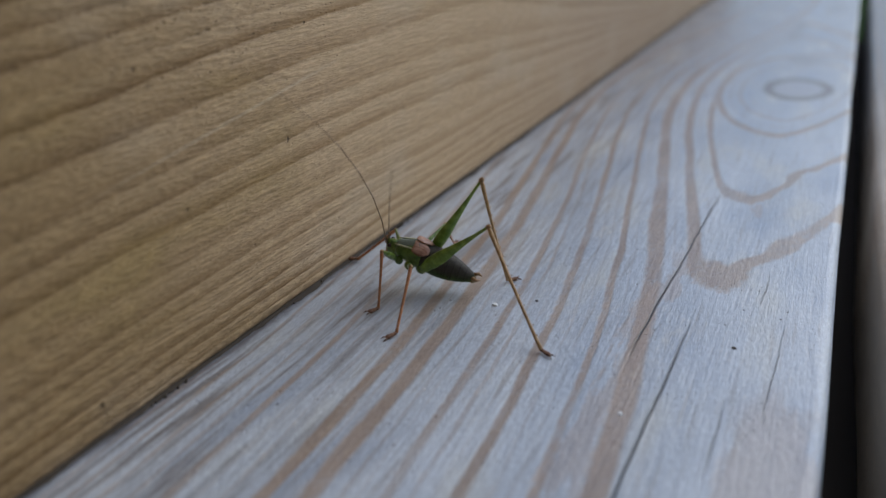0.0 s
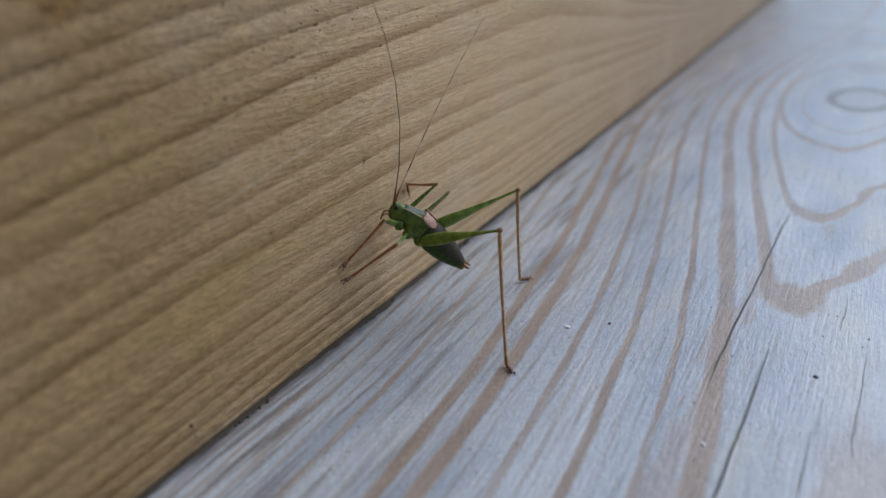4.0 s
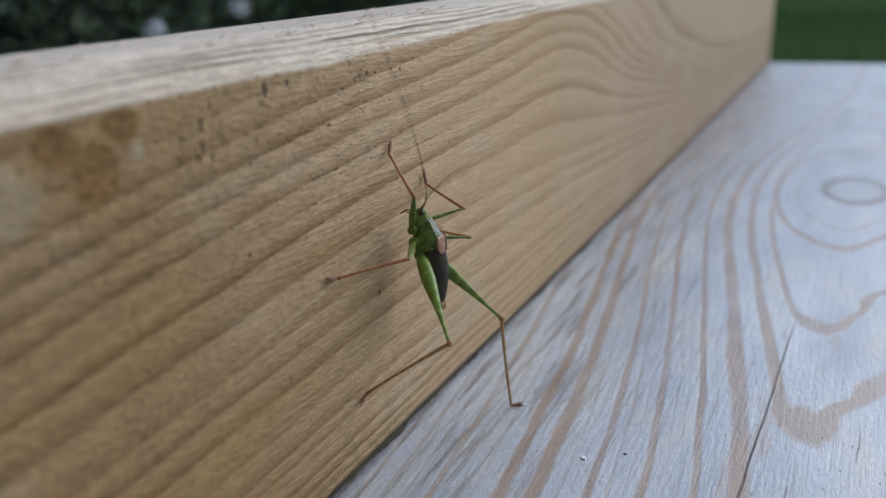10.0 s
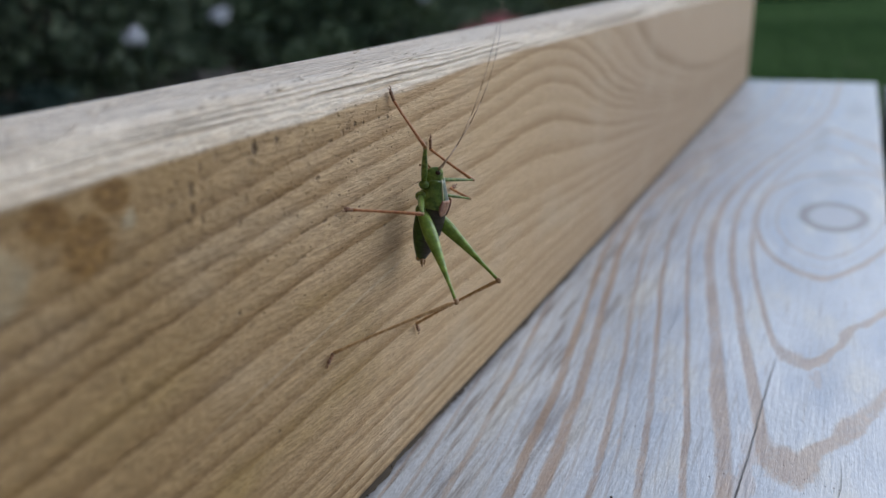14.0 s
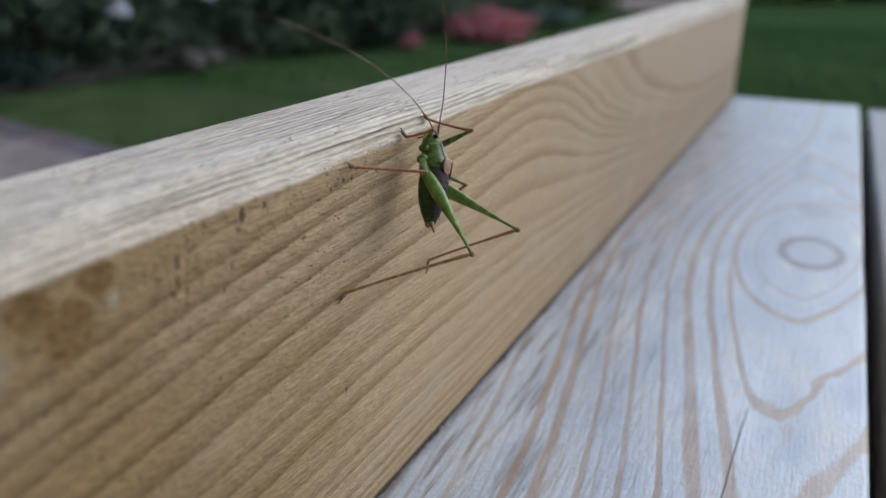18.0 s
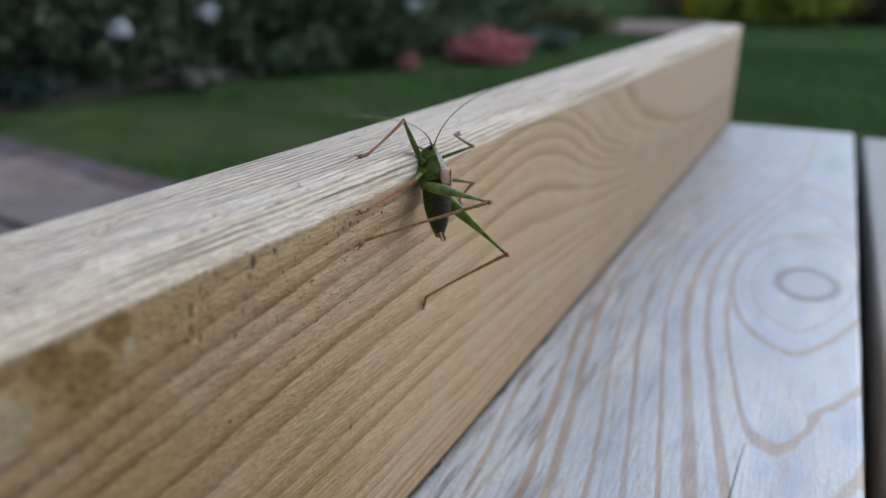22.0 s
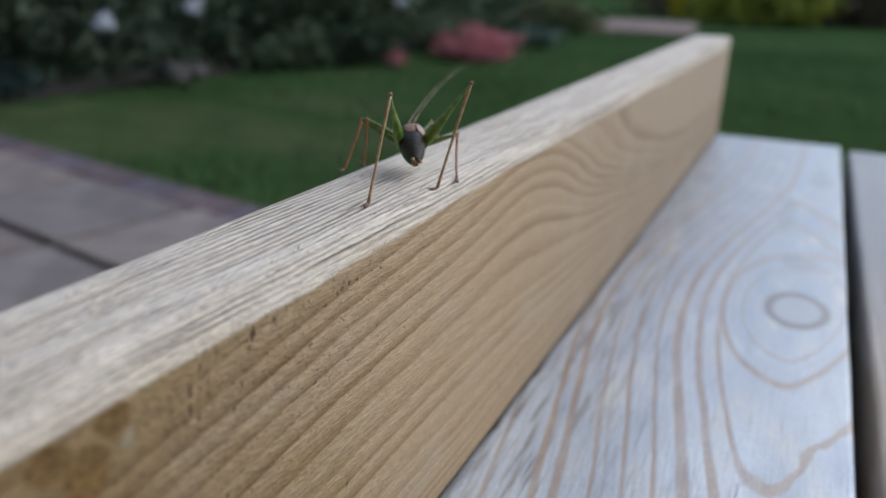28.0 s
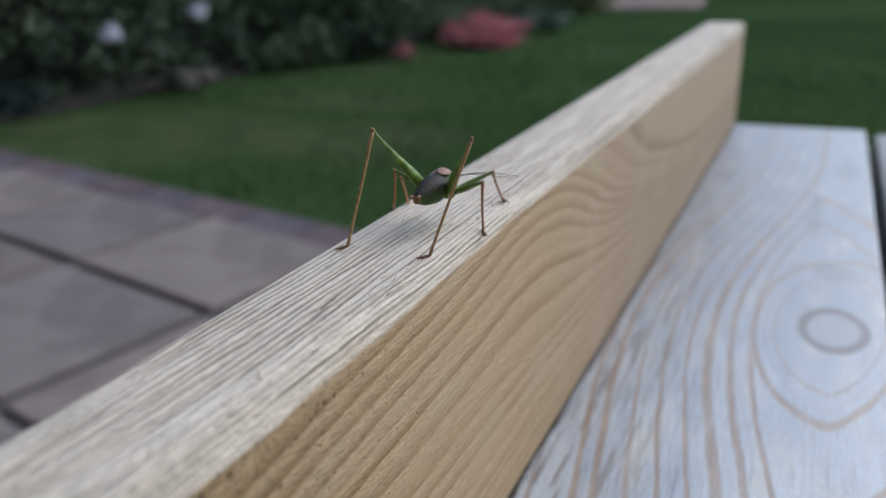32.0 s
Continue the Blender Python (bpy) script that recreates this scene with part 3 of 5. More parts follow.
    s = rng.uniform(0.00006, 0.00022) * (1.0 if i % 4 else 0.6)
    r = bmesh.ops.create_icosphere(bm, subdivisions=1, radius=s)
    bmesh.ops.transform(bm, verts=r["verts"], matrix=pose(s * 0.5 + rng.random() * 0.0004, y, s * 0.5, rng.uniform(0, 90), 0, rng.uniform(0, 90)) @ Matrix.Diagonal((1, rng.uniform(1, 2.6), 0.8, 1)))
# ragged dark strip that stands in for the shadow line of the joint
edge = []
for i in range(700):
    y = -0.22 + i * 0.00107
    w = 0.00022 + 0.0004 * noise.noise(Vector((0, y * 160, 0))) + 0.0004 * noise.noise(Vector((3, y * 620, 0)))
    for clump in (0.0213, 0.0885, 0.119):
        w += 0.0007 * math.exp(-((y - clump) / 0.004) ** 2)
    w = max(0.00012, w)
    edge.append([bm.verts.new(p) for p in ((-0.0015, y, 0.0006), (0.0, y, 0.0003 + w * 0.3), (w, y, 0.00008))])
for a, b in zip(edge, edge[1:]):
    for k in range(2):
        bm.faces.new((a[k], a[k + 1], b[k + 1], b[k]))
tagged(link("grit", bm, soil), "dark grit with a strip of painted joint shade along the foot of the board", "grit", kind="stuff")

# ---- garden ----
bm = bmesh.new()
nx = 60
size = 400.0
# finer towards the bench, one sheet to the horizon
steps = [math.copysign(abs(i / nx) ** 3.0 * size, i) for i in range(-nx, nx + 1)]
grid = [[bm.verts.new((x, y, GROUND - 0.02 + 0.012 * noise.noise(Vector((x * 0.8, y * 0.8, 0))))) for x in steps] for y in steps]
for a, b in zip(grid, grid[1:]):
    for i in range(len(steps) - 1):
        bm.faces.new((a[i], a[i + 1], b[i + 1], b[i]))
tagged(link("ground", bm, lawn_turf()), "green garden lawn", "lawn", kind="structure")

# patio: square slabs in a bed of dark mortar with a brick edge against the grass
PATIO = Matrix(((0.979, 0.204, 0, 0), (-0.204, 0.979, 0, 0), (0, 0, 1, GROUND), (0, 0, 0, 1)))
bm = bmesh.new()
box(bm, -4.3, 1.6, -1.4, 1.215, -0.06, -0.008, 0.0, PATIO)
patio = tagged(link("pavement", bm, paving("mortar", (0.080, 0.068, 0.062), (0.115, 0.098, 0.088)), smooth=False), "patio bed of dark mortar", "patio", kind="structure")
slab_mats = [paving("slab_buff", (0.19, 0.15, 0.128), (0.285, 0.232, 0.198)), paving("slab_grey", (0.17, 0.142, 0.126), (0.255, 0.215, 0.188))]
brick_mats = [paving("edge_brick", (0.085, 0.066, 0.075), (0.14, 0.11, 0.12)), paving("edge_brick_red", (0.11, 0.075, 0.075), (0.16, 0.11, 0.105))]


def stone_mesh(name, w, d, h, mat, seed):
    rng = random.Random(seed)
    bm = bmesh.new()
    box(bm, -w / 2, w / 2, -d / 2, d / 2, -h, 0, 0.006)
    for v in bm.verts:
        v.co.x += rng.uniform(-0.002, 0.002)
        v.co.y += rng.uniform(-0.002, 0.002)
    me = bpy.data.meshes.new(name)
    bm.to_mesh(me)
    bm.free()
    me.materials.append(mat)
    return me


slabs = [stone_mesh("slab", 0.446, 0.346, 0.04, slab_mats[i % 2], i) for i in range(4)]
bricks = [stone_mesh("edge_brick", 0.205, 0.115, 0.05, brick_mats[i % 2], i + 9) for i in range(4)]


def lay(name, me, u, v, tilt):
    ob = new(name, me)
    ob.parent = patio
    ob.matrix_basis = PATIO @ pose(u, v, 0.004 + tilt, random.uniform(-0.4, 0.4), random.uniform(-0.4, 0.4), random.uniform(-0.5, 0.5))
    return ob


for i in range(-6, 6):
    for j in range(-4, 3):
        lay("slab", slabs[(i * 7 + j * 3) % 4], -1.27 + 0.47 * i, 0.90 + 0.37 * (j - 2) + 0.0, random.uniform(-0.003, 0.003))
for i in range(-13, 12):
    lay("edge_brick", bricks[(i * 5) % 4], -0.9 + 0.215 * i, 1.13, random.uniform(-0.004, 0.004))

# unseen rendered wall, added behind the bench to block light from that side
bm = bmesh.new()
box(bm, -7.0, 6.0, -0.51, -0.25, GROUND - 0.1, 4.6, 0.01)
tagged(link("wall_south", bm, paving("wall_render", (0.14, 0.115, 0.095), (0.21, 0.17, 0.145)), smooth=False), "plain unseen wall added behind the bench to block light", "wall", kind="structure")

# grass blades where the lawn comes nearest
rng = np.random.default_rng(3)
n = 26000
pts = np.stack([rng.uniform(-6.0, 3.5, n), rng.uniform(0.4, 9.0, n)], 1)
keep = (pts @ np.array([0.204, 0.979]) > 1.235) & (rng.random(n) < np.clip(4.2 / (pts[:, 1] + 1.0), 0.1, 1))
bald = ((pts[:, 0] + 2.2) / 0.9) ** 2 + ((pts[:, 1] - 2.25) / 0.6) ** 2 < rng.uniform(0.3, 1.2, n)
pts = pts[keep & ~bald]
k = len(pts)
turn, tall, lean = rng.uniform(0, 6.28, k), rng.uniform(0.02, 0.05, k), rng.uniform(-0.02, 0.02, (k, 2))
side = np.stack([np.cos(turn), np.sin(turn)], 1) * rng.uniform(0.0018, 0.004, k)[:, None]
verts = np.zeros((k, 3, 3))
verts[:, 0, :2], verts[:, 1, :2], verts[:, 2, :2] = pts - side, pts + side, pts + lean
verts[:, :, 2] = GROUND - 0.015
verts[:, 2, 2] += tall
me = bpy.data.meshes.new("grass")
me.from_pydata(verts.reshape(-1, 3).tolist(), [], [(3 * i, 3 * i + 1, 3 * i + 2) for i in range(k)])
me.materials.append(leafage("grass_blade", (0.040, 0.074, 0.022), (0.074, 0.120, 0.040)))
tagged(new("grass", me), "short green mown grass blades", "grass", kind="stuff")


def leaf_cloud(count, centre, radius, size, seed, hollow=0.55):
    """Leaves as small folded quads scattered in uneven clumps."""
    rng = np.random.default_rng(seed)
    heads = rng.normal(0, 1, (26, 3))
    heads = heads / np.linalg.norm(heads, axis=1)[:, None] * rng.uniform(hollow, 0.95, 26)[:, None]
    c = heads[rng.integers(0, 26, count)] + rng.normal(0, 0.2, (count, 3))
    c = c * np.array(radius) + np.array(centre)
    a = rng.normal(0, 1, (count, 3))
    a /= np.linalg.norm(a, axis=1)[:, None]
    b = np.cross(a, rng.normal(0, 1, (count, 3)))
    b /= np.linalg.norm(b, axis=1)[:, None]
    s = rng.uniform(0.6, 1.3, count)[:, None] * size
    up = np.cross(a, b) * s * 0.18
    v = np.stack([c - a * s, c + b * s * 0.42 + up, c + a * s, c - b * s * 0.42 + up], 1).reshape(-1, 3)
    return v.tolist(), [(4 * i, 4 * i + 1, 4 * i + 2, 4 * i + 3) for i in range(count)]


wood_stem = plain("stem_wood", (0.10, 0.075, 0.05), 0.9)


def shrub(name, label, x, y, radius, mat, count, size, seed, flowers=(), flower_mat=None, flower_label=""):
    base = tagged(new(name), label, "shrub", "garden shrubs")
    base.location = (x, y, GROUND)
    rng = random.Random(seed)
    bm = bmesh.new()
    for i in range(6):
        a, r = rng.uniform(0, 6.28), rng.uniform(0.2, 0.7)
        top = Vector((math.cos(a) * r * radius[0], math.sin(a) * r * radius[1], radius[2] * rng.uniform(0.9, 1.5)))
        mid = top * 0.5 + Vector((rng.uniform(-0.05, 0.05), rng.uniform(-0.05, 0.05), 0.03))
        tube(bm, [(0, 0, -0.03), mid, top], [0.02, 0.013, 0.005], 6)
    part("stem", bm, wood_stem, base)
    v, q = leaf_cloud(count, (0, 0, radius[2] * 0.72), radius, size, seed)
    v = [(a, b, abs(c) * 0.6 if c < 0.0 else c) for a, b, c in v]
    me = bpy.data.meshes.new("foliage")
    me.from_pydata(v, [], q)
    me.materials.append(mat)
    tagged(new("foliage", me), kind="stuff").parent = base
    for fx, fy, fz, fr in flowers:
        v, q = leaf_cloud(160, (0, 0, 0), (fr, fr, fr * 0.8), fr * 0.35, seed + int(fx * 100) % 50, 0.8)
        me = bpy.data.meshes.new("flower_head")
        me.from_pydata([(a + fx - x, b + fy - y, c + fz - GROUND) for a, b, c in v], [], q)
        me.materials.append(flower_mat)
        ob = new("flower_head", me)
        ob.parent = base
        tagged(ob, flower_label)
    return base


dark_leaf = leafage("dark_leaf", (0.036, 0.054, 0.030), (0.125, 0.155, 0.092))
mid_leaf = leafage("mid_leaf", (0.070, 0.100, 0.052), (0.190, 0.235, 0.125))
blue_leaf = leafage("blue_leaf", (0.022, 0.040, 0.032), (0.05, 0.078, 0.065))
pink_leaf = leafage("pink_flower", (0.58, 0.19, 0.20), (0.78, 0.38, 0.38))
yellow_leaf = leafage("yellow_leaf", (0.12, 0.13, 0.02), (0.72, 0.66, 0.09))
soft_leaf = leafage("soft_leaf", (0.11, 0.12, 0.045), (0.34, 0.33, 0.14))
pale_leaf = leafage("pale_leaf", (0.10, 0.15, 0.10), (0.22, 0.29, 0.20))
olive_leaf = leafage("olive_leaf", (0.050, 0.058, 0.018), (0.17, 0.165, 0.06))
russet_leaf = leafage("russet_leaf", (0.075, 0.052, 0.028), (0.33, 0.22, 0.125))
gold_leaf = leafage("gold_leaf", (0.5, 0.38, 0.02), (0.7, 0.55, 0.04))
white_petal = leafage("white_petal", (0.75, 0.76, 0.8), (0.9, 0.9, 0.92))
WHITE = "round white flower head"
HEDGE = "dense dark green garden shrub at the lawn's edge"
shrub("shrub", "dark green shrub bearing round white flower heads", -3.75, 2.9, (0.75, 0.8, 0.62), dark_leaf, 4200, 0.045, 1,
      [(-2.78, 2.55, -0.125, 0.038), (-2.9, 3.25, -0.07, 0.042)], white_petal, WHITE)
shrub("shrub", HEDGE, -3.9, 4.4, (0.75, 0.9, 0.7), mid_leaf, 4200, 0.05, 2, [(-2.34, 4.5, -0.03, 0.035)], white_petal, WHITE)
shrub("shrub", HEDGE, -4.45, 2.0, (0.8, 0.8, 0.65), dark_leaf, 3600, 0.045, 3)
shrub("shrub", HEDGE, -3.25, 5.2, (0.7, 0.75, 0.6), mid_leaf, 4200, 0.045, 4)
shrub("shrub", HEDGE, -3.5, 6.6, (0.9, 0.9, 0.7), mid_leaf, 4200, 0.05, 5)
shrub("shrub", HEDGE, -3.9, 8.4, (0.9, 0.9, 0.75), mid_leaf, 3800, 0.05, 6)
shrub("shrub", "dark leafy shrub in the bed behind", -5.4, 3.6, (1.0, 1.6, 1.2), dark_leaf, 4500, 0.07, 7)
shrub("shrub", "dark leafy shrub in the bed behind", -5.2, 6.8, (1.0, 1.6, 1.2), dark_leaf, 4500, 0.07, 8)
shrub("shrub", "dark leafy shrub in the bed behind", -4.6, 10.5, (1.3, 1.5, 1.2), dark_leaf, 4500, 0.08, 9)
shrub("flowering_plant", "low bush covered in rose pink flowers", -2.29, 5.65, (0.31, 0.33, 0.12), pink_leaf, 2400, 0.028, 10)
shrub("flowering_plant", "small clump of rose pink flowers", -2.5, 4.72, (0.08, 0.08, 0.05), pink_leaf, 300, 0.016, 11)
shrub("low_plant", "low bluish green plant beside the lawn", -3.25, 2.3, (0.2, 0.2, 0.07), blue_leaf, 900, 0.022, 12)
shrub("low_plant", "pale green low plant beyond the pink flowers", -2.3, 7.2, (0.26, 0.3, 0.10), pale_leaf, 700, 0.03, 14)
shrub("shrub", "bright yellow-green leafy shrub at the far end", -1.0, 15.3, (1.05, 0.7, 0.62), yellow_leaf, 6500, 0.085, 15)
shrub("shrub", "soft yellowish green shrub beside the path", -3.05, 9.9, (0.55, 0.5, 0.20), soft_leaf, 2600, 0.05, 16)
shrub("flowering_plant", "small plant with golden yellow flowers", -2.55, 17.0, (0.2, 0.2, 0.3), gold_leaf, 700, 0.07, 17)
shrub("shrub", "russet brown shrub at the end of the lawn", 0.75, 17.0, (0.85, 0.8, 0.62), russet_leaf, 4200, 0.08, 18)
shrub("shrub", "dark olive shrub at the end of the lawn", 2.9, 16.6, (1.6, 1.0, 0.75), olive_leaf, 4200, 0.08, 21)
shrub("shrub", "dark leafy shrub at the end of the lawn", 6.0, 17.0, (1.9, 1.2, 0.9), dark_leaf, 4200, 0.08, 19)
shrub("shrub", "dark leafy shrub at the end of the lawn", -2.4, 19.2, (2.2, 1.2, 1.1), russet_leaf, 4200, 0.09, 20)
for i, (x, y) in enumerate(((-3.3, 3.75), (-2.98, 4.25), (-2.85, 4.75), (-2.85, 6.2), (-3.05, 7.0), (-3.2, 7.9), (-3.3, 8.8))):
    shrub("low_plant", "low dark leafy plant spilling over the lawn's edge", x, y, (0.26, 0.34, 0.15), (dark_leaf, mid_leaf)[i % 2], 1300, 0.03, 30 + i)

# bare bed under the shrubs, stones in it, and the sandy path across the end
bm = bmesh.new()
box(bm, -6.2, -3.1, 0.8, 9.5, GROUND - 0.05, GROUND + 0.012, 0.01)
tagged(link("flower_bed", bm, plain("bed_soil", (0.045, 0.034, 0.026), 0.95)), "dark bare soil of the flower bed", "soil", kind="structure")
bm = bmesh.new()
box(bm, -0.75, 0.75, -2.0, 2.0, GROUND - 0.05, GROUND + 0.012, 0.01, pose(-2.35, 12.4, 0, 0, 0, 6))
tagged(link("path", bm, paving("sandy_path", (0.19, 0.120, 0.086), (0.27, 0.175, 0.125))), "pale sandy path across the lawn's end", "path", kind="structure")
rock = paving("bed_stone", (0.06, 0.05, 0.042), (0.10, 0.085, 0.07), 3.0)
for i, (x, y, s) in enumerate(((-2.98, 3.15, 0.09), (-3.05, 3.4, 0.07))):
    bm = bmesh.new()
    bmesh.ops.create_icosphere(bm, subdivisions=3, radius=s)
    for v in bm.verts:
        v.co *= 1 + 0.3 * noise.noise(v.co * 14 + Vector((i * 3, 0, 0)))
        v.co.z = max(v.co.z * 0.75, -s * 0.4)
    ob = tagged(link("stone", bm, rock), "rounded brown-grey stone in the flower bed", "stone", "stones in the bed")
    ob.location = (x, y, GROUND + s * 0.38)

# ---- bush-cricket, built nose along +y in centimetres ----
cricket = tagged(new("bush_cricket"), "slender green bush-cricket with dark abdomen and long rusty legs", "insect")
green = skin("leaf_green_cuticle", (0.060, 0.118, 0.012), (0.19, 0.27, 0.045), 0.38, 14.0)
femur_green = skin("femur_green", (0.11, 0.19, 0.016), (0.26, 0.38, 0.06), 0.36, 7.0)
rust = skin("rust_shank", (0.40, 0.23, 0.085), (0.57, 0.37, 0.165), 0.42, 14.0)
rust_red = skin("red_shank", (0.36, 0.135, 0.045), (0.52, 0.235, 0.085), 0.42, 14.0)
foot_brown = skin("foot_brown", (0.13, 0.055, 0.025), (0.26, 0.12, 0.05), 0.5, 14.0)
tan_joint = skin("tan_joint", (0.26, 0.14, 0.05), (0.42, 0.26, 0.12), 0.45, 14.0)
def wing_veins(m, col):
    # brown veins running lengthwise and a darker outer rim
    vein = ((m.x * 21.0 + m.noise(6, 4, 6, 2) * 1.2).fract() - 0.5).abs().ramp(0.16, 0.02)
    col = m.mix(vein * 0.5, col, (0.20, 0.085, 0.05))
    return m.mix(m.x.abs().ramp(0.15, 0.20) * 0.6, col, (0.17, 0.075, 0.05))


pinkish = skin("pinkish_wing", (0.34, 0.165, 0.095), (0.50, 0.29, 0.19), 0.38, 12.0, wing_veins)
cream = skin("cream_edge", (0.5, 0.5, 0.3), (0.65, 0.64, 0.42), 0.5, 9.0)
black = skin("dark_eye", (0.02, 0.012, 0.01), (0.05, 0.03, 0.02), 0.15)
antenna_skin = skin("antenna", (0.20, 0.12, 0.055), (0.33, 0.22, 0.12), 0.5)


def grey_saddle(m, col):
    # a blue-grey back between green side lobes
    return m.mix((m.x.abs() + m.noise(8, 8, 8, 2) * 0.05).ramp(0.11, 0.07) * 0.85, col, (0.13, 0.155, 0.14))


saddle = skin("saddle_grey_green", (0.06, 0.118, 0.014), (0.16, 0.245, 0.038), 0.32, 10.0, grey_saddle)


def dark_back(m, col):
    # dark brown-black above, green along the flanks and below
    back = (m.z - m.y * 0.05 + m.noise(6, 6, 6, 2) * 0.10).ramp(-0.10, 0.06)
    plate = (m.y * 9.6 + 0.2).fract().ramp(0.0, 0.16, 0.55, 1.0)
    return m.shade(m.mix(back * 0.9, col, (0.048, 0.036, 0.030)), plate)


abdomen_skin = skin("abdomen_cuticle", (0.028, 0.058, 0.010), (0.060, 0.112, 0.020), 0.55, 9.0, dark_back, Specular_IOR_Level=0.22)


def lathe(profile, sides=20, x_scale=1.0):
    """Rings along y: y, half width, half height, height of centre."""
    bm = bmesh.new()
    rings = [[bm.verts.new((w * math.cos(a) * x_scale * C, y * C, (cz + h * math.sin(a)) * C)) for a in (2 * math.pi * k / sides for k in range(sides))] for y, w, h, cz in profile]
    for a, b in zip(rings, rings[1:]):
        for k in range(sides):
            bm.faces.new((a[k], a[(k + 1) % sides], b[(k + 1) % sides], b[k]))
    bm.faces.new(rings[0])
    bm.faces.new(rings[-1][::-1])
    bmesh.ops.recalc_face_normals(bm, faces=bm.faces)
    return bm


# abdomen of nine overlapping plates
prof = []
for i in range(9):
    for s in (0.0, 0.5, 0.92):
        u = (i + s) / 9
        w = 0.228 * math.sin(math.pi * (0.30 + 0.62 * u)) ** 0.8
        prof.append((0.18 - 0.94 * u, w * (1.012 if s == 0.92 else 1.0) * 1.0, w * (1.014 if s == 0.92 else 1.0) * 1.05, -0.01 - 0.07 * u))
prof.append((-0.775, 0.05, 0.05, -0.08))
part("abdomen", lathe(prof, 24), abdomen_skin, cricket, "plump dark brown and green abdomen")
part("thorax", lathe([(0.50, 0.06, 0.08, -0.04), (0.46, 0.12, 0.15, -0.04), (0.32, 0.175, 0.21, -0.02), (0.15, 0.22, 0.24, -0.01), (0.05, 0.19, 0.21, -0.01)], 20), green, cricket)
# pronotum: a saddle over the thorax, its lower edges cream
bm = bmesh.new()
cols, rows_n = 17, 10
grid = []
for j in range(rows_n):
    v = j / (rows_n - 1)
    row = []
    for i in range(cols):
        a = radians(-38 + 256 * i / (cols - 1))
        w = 0.118 + 0.10 * v
        row.append(bm.verts.new((w * math.cos(a) * C, (0.56 - 0.36 * v - 0.05 * abs(math.cos(a)) * v) * C, (-0.02 + 0.03 * v + (w + 0.02) * math.sin(a) + 0.012 * v * v) * C)))
    grid.append(row)
for a, b in zip(grid, grid[1:]):
    for i in range(cols - 1):
        bm.faces.new((a[i], b[i], b[i + 1], a[i + 1]))
bmesh.ops.recalc_face_normals(bm, faces=bm.faces)
bmesh.ops.solidify(bm, geom=list(bm.faces), thickness=0.00012)
prono = part("pronotum", bm, saddle, cricket, "smooth grey-green saddle behind the head")
for s in (-1, 1):
    bm = bmesh.new()
    tube(bm, [(s * (0.082 + 0.052 * u) * C, (0.59 - 0.37 * u) * C, (0.090 + 0.090 * u) * C) for u in (0, 0.25, 0.5, 0.75, 1)], [0.008 * C, 0.012 * C, 0.013 * C, 0.012 * C, 0.006 * C], 6)
    part("stripe", bm, cream, prono, "cream stripe along the saddle")
# stubby wings: thin veined scales, one lapping over the other
for s in (-1, 1):
    bm = bmesh.new()
    cols, lines = 9, 9
    sheet = []
    for j in range(lines):
        v = j / (lines - 1)
        wide = 0.012 + 0.105 * math.sin(math.pi * (0.22 + 0.74 * v)) ** 0.7
        sheet.append([bm.verts.new(((s * 0.10 + wide * (2 * i / (cols - 1) - 1)) * C, (0.27 - 0.27 * v) * C, (0.268 + 0.010 * s - 2.2 * (s * 0.10 + wide * (2 * i / (cols - 1) - 1)) ** 2 - 0.05 * v * v) * C)) for i in range(cols)])
    for a, b in zip(sheet, sheet[1:]):
        for i in range(cols - 1):
            bm.faces.new((a[i], a[i + 1], b[i + 1], b[i]))
    bmesh.ops.recalc_face_normals(bm, faces=bm.faces)
    bmesh.ops.solidify(bm, geom=list(bm.faces), thickness=0.00014)
    part("wing", bm, pinkish, cricket, "short pinkish brown wing flap")
# head
head = part("head", lathe([(0.75, 0.024, 0.036, 0.0), (0.73, 0.056, 0.085, -0.03), (0.68, 0.088, 0.14, -0.06), (0.61, 0.106, 0.158, -0.07), (0.53, 0.108, 0.15, -0.06), (0.47, 0.085, 0.10, -0.04)], 20), green, cricket, "rounded green head")
for s in (-1, 1):
    bm = bmesh.new()
    blob(bm, (s * 0.083 * C, 0.675 * C, 0.012 * C), (0.029 * C, 0.036 * C, 0.043 * C), 12, 8)
    part("eye", bm, black, head, "small dark brown eye")
    bm = bmesh.new()
    tube(bm, [(s * 0.05 * C, 0.70 * C, -0.14 * C), (s * 0.08 * C, 0.76 * C, -0.22 * C), (s * 0.07 * C, 0.74 * C, -0.30 * C)], [0.018 * C, 0.014 * C, 0.016 * C], 6)
    part("palp", bm, tan_joint, head)
for s in (-1, 1):
    bm = bmesh.new()
    tube(bm, [(s * 0.05 * C, -0.76 * C, -0.05 * C), (s * 0.085 * C, -0.83 * C, -0.035 * C), (s * 0.05 * C, -0.89 * C, -0.03 * C)], [0.034 * C, 0.027 * C, 0.008 * C], 7)
    part("cercus", bm, tan_joint, cricket)
bm = bmesh.new()
blob(bm, (0, -0.765 * C, -0.11 * C), (0.075 * C, 0.06 * C, 0.06 * C), 12, 8)
part("tail_plate", bm, skin("olive_tail", (0.15, 0.09, 0.03), (0.32, 0.22, 0.07), 0.4), cricket, "tan plate at the abdomen's tip")


ANTENNA_LINKS = 7


def antenna_link(long, k):
    """One stiff length of a feeler, each thinner than the one before."""
    bm = bmesh.new()
    step = long / ANTENNA_LINKS
    wide = [(0.0145 - 0.0118 * ((k + u) / ANTENNA_LINKS) ** 0.5) * C for u in (0.0, 0.5, 1.0)]
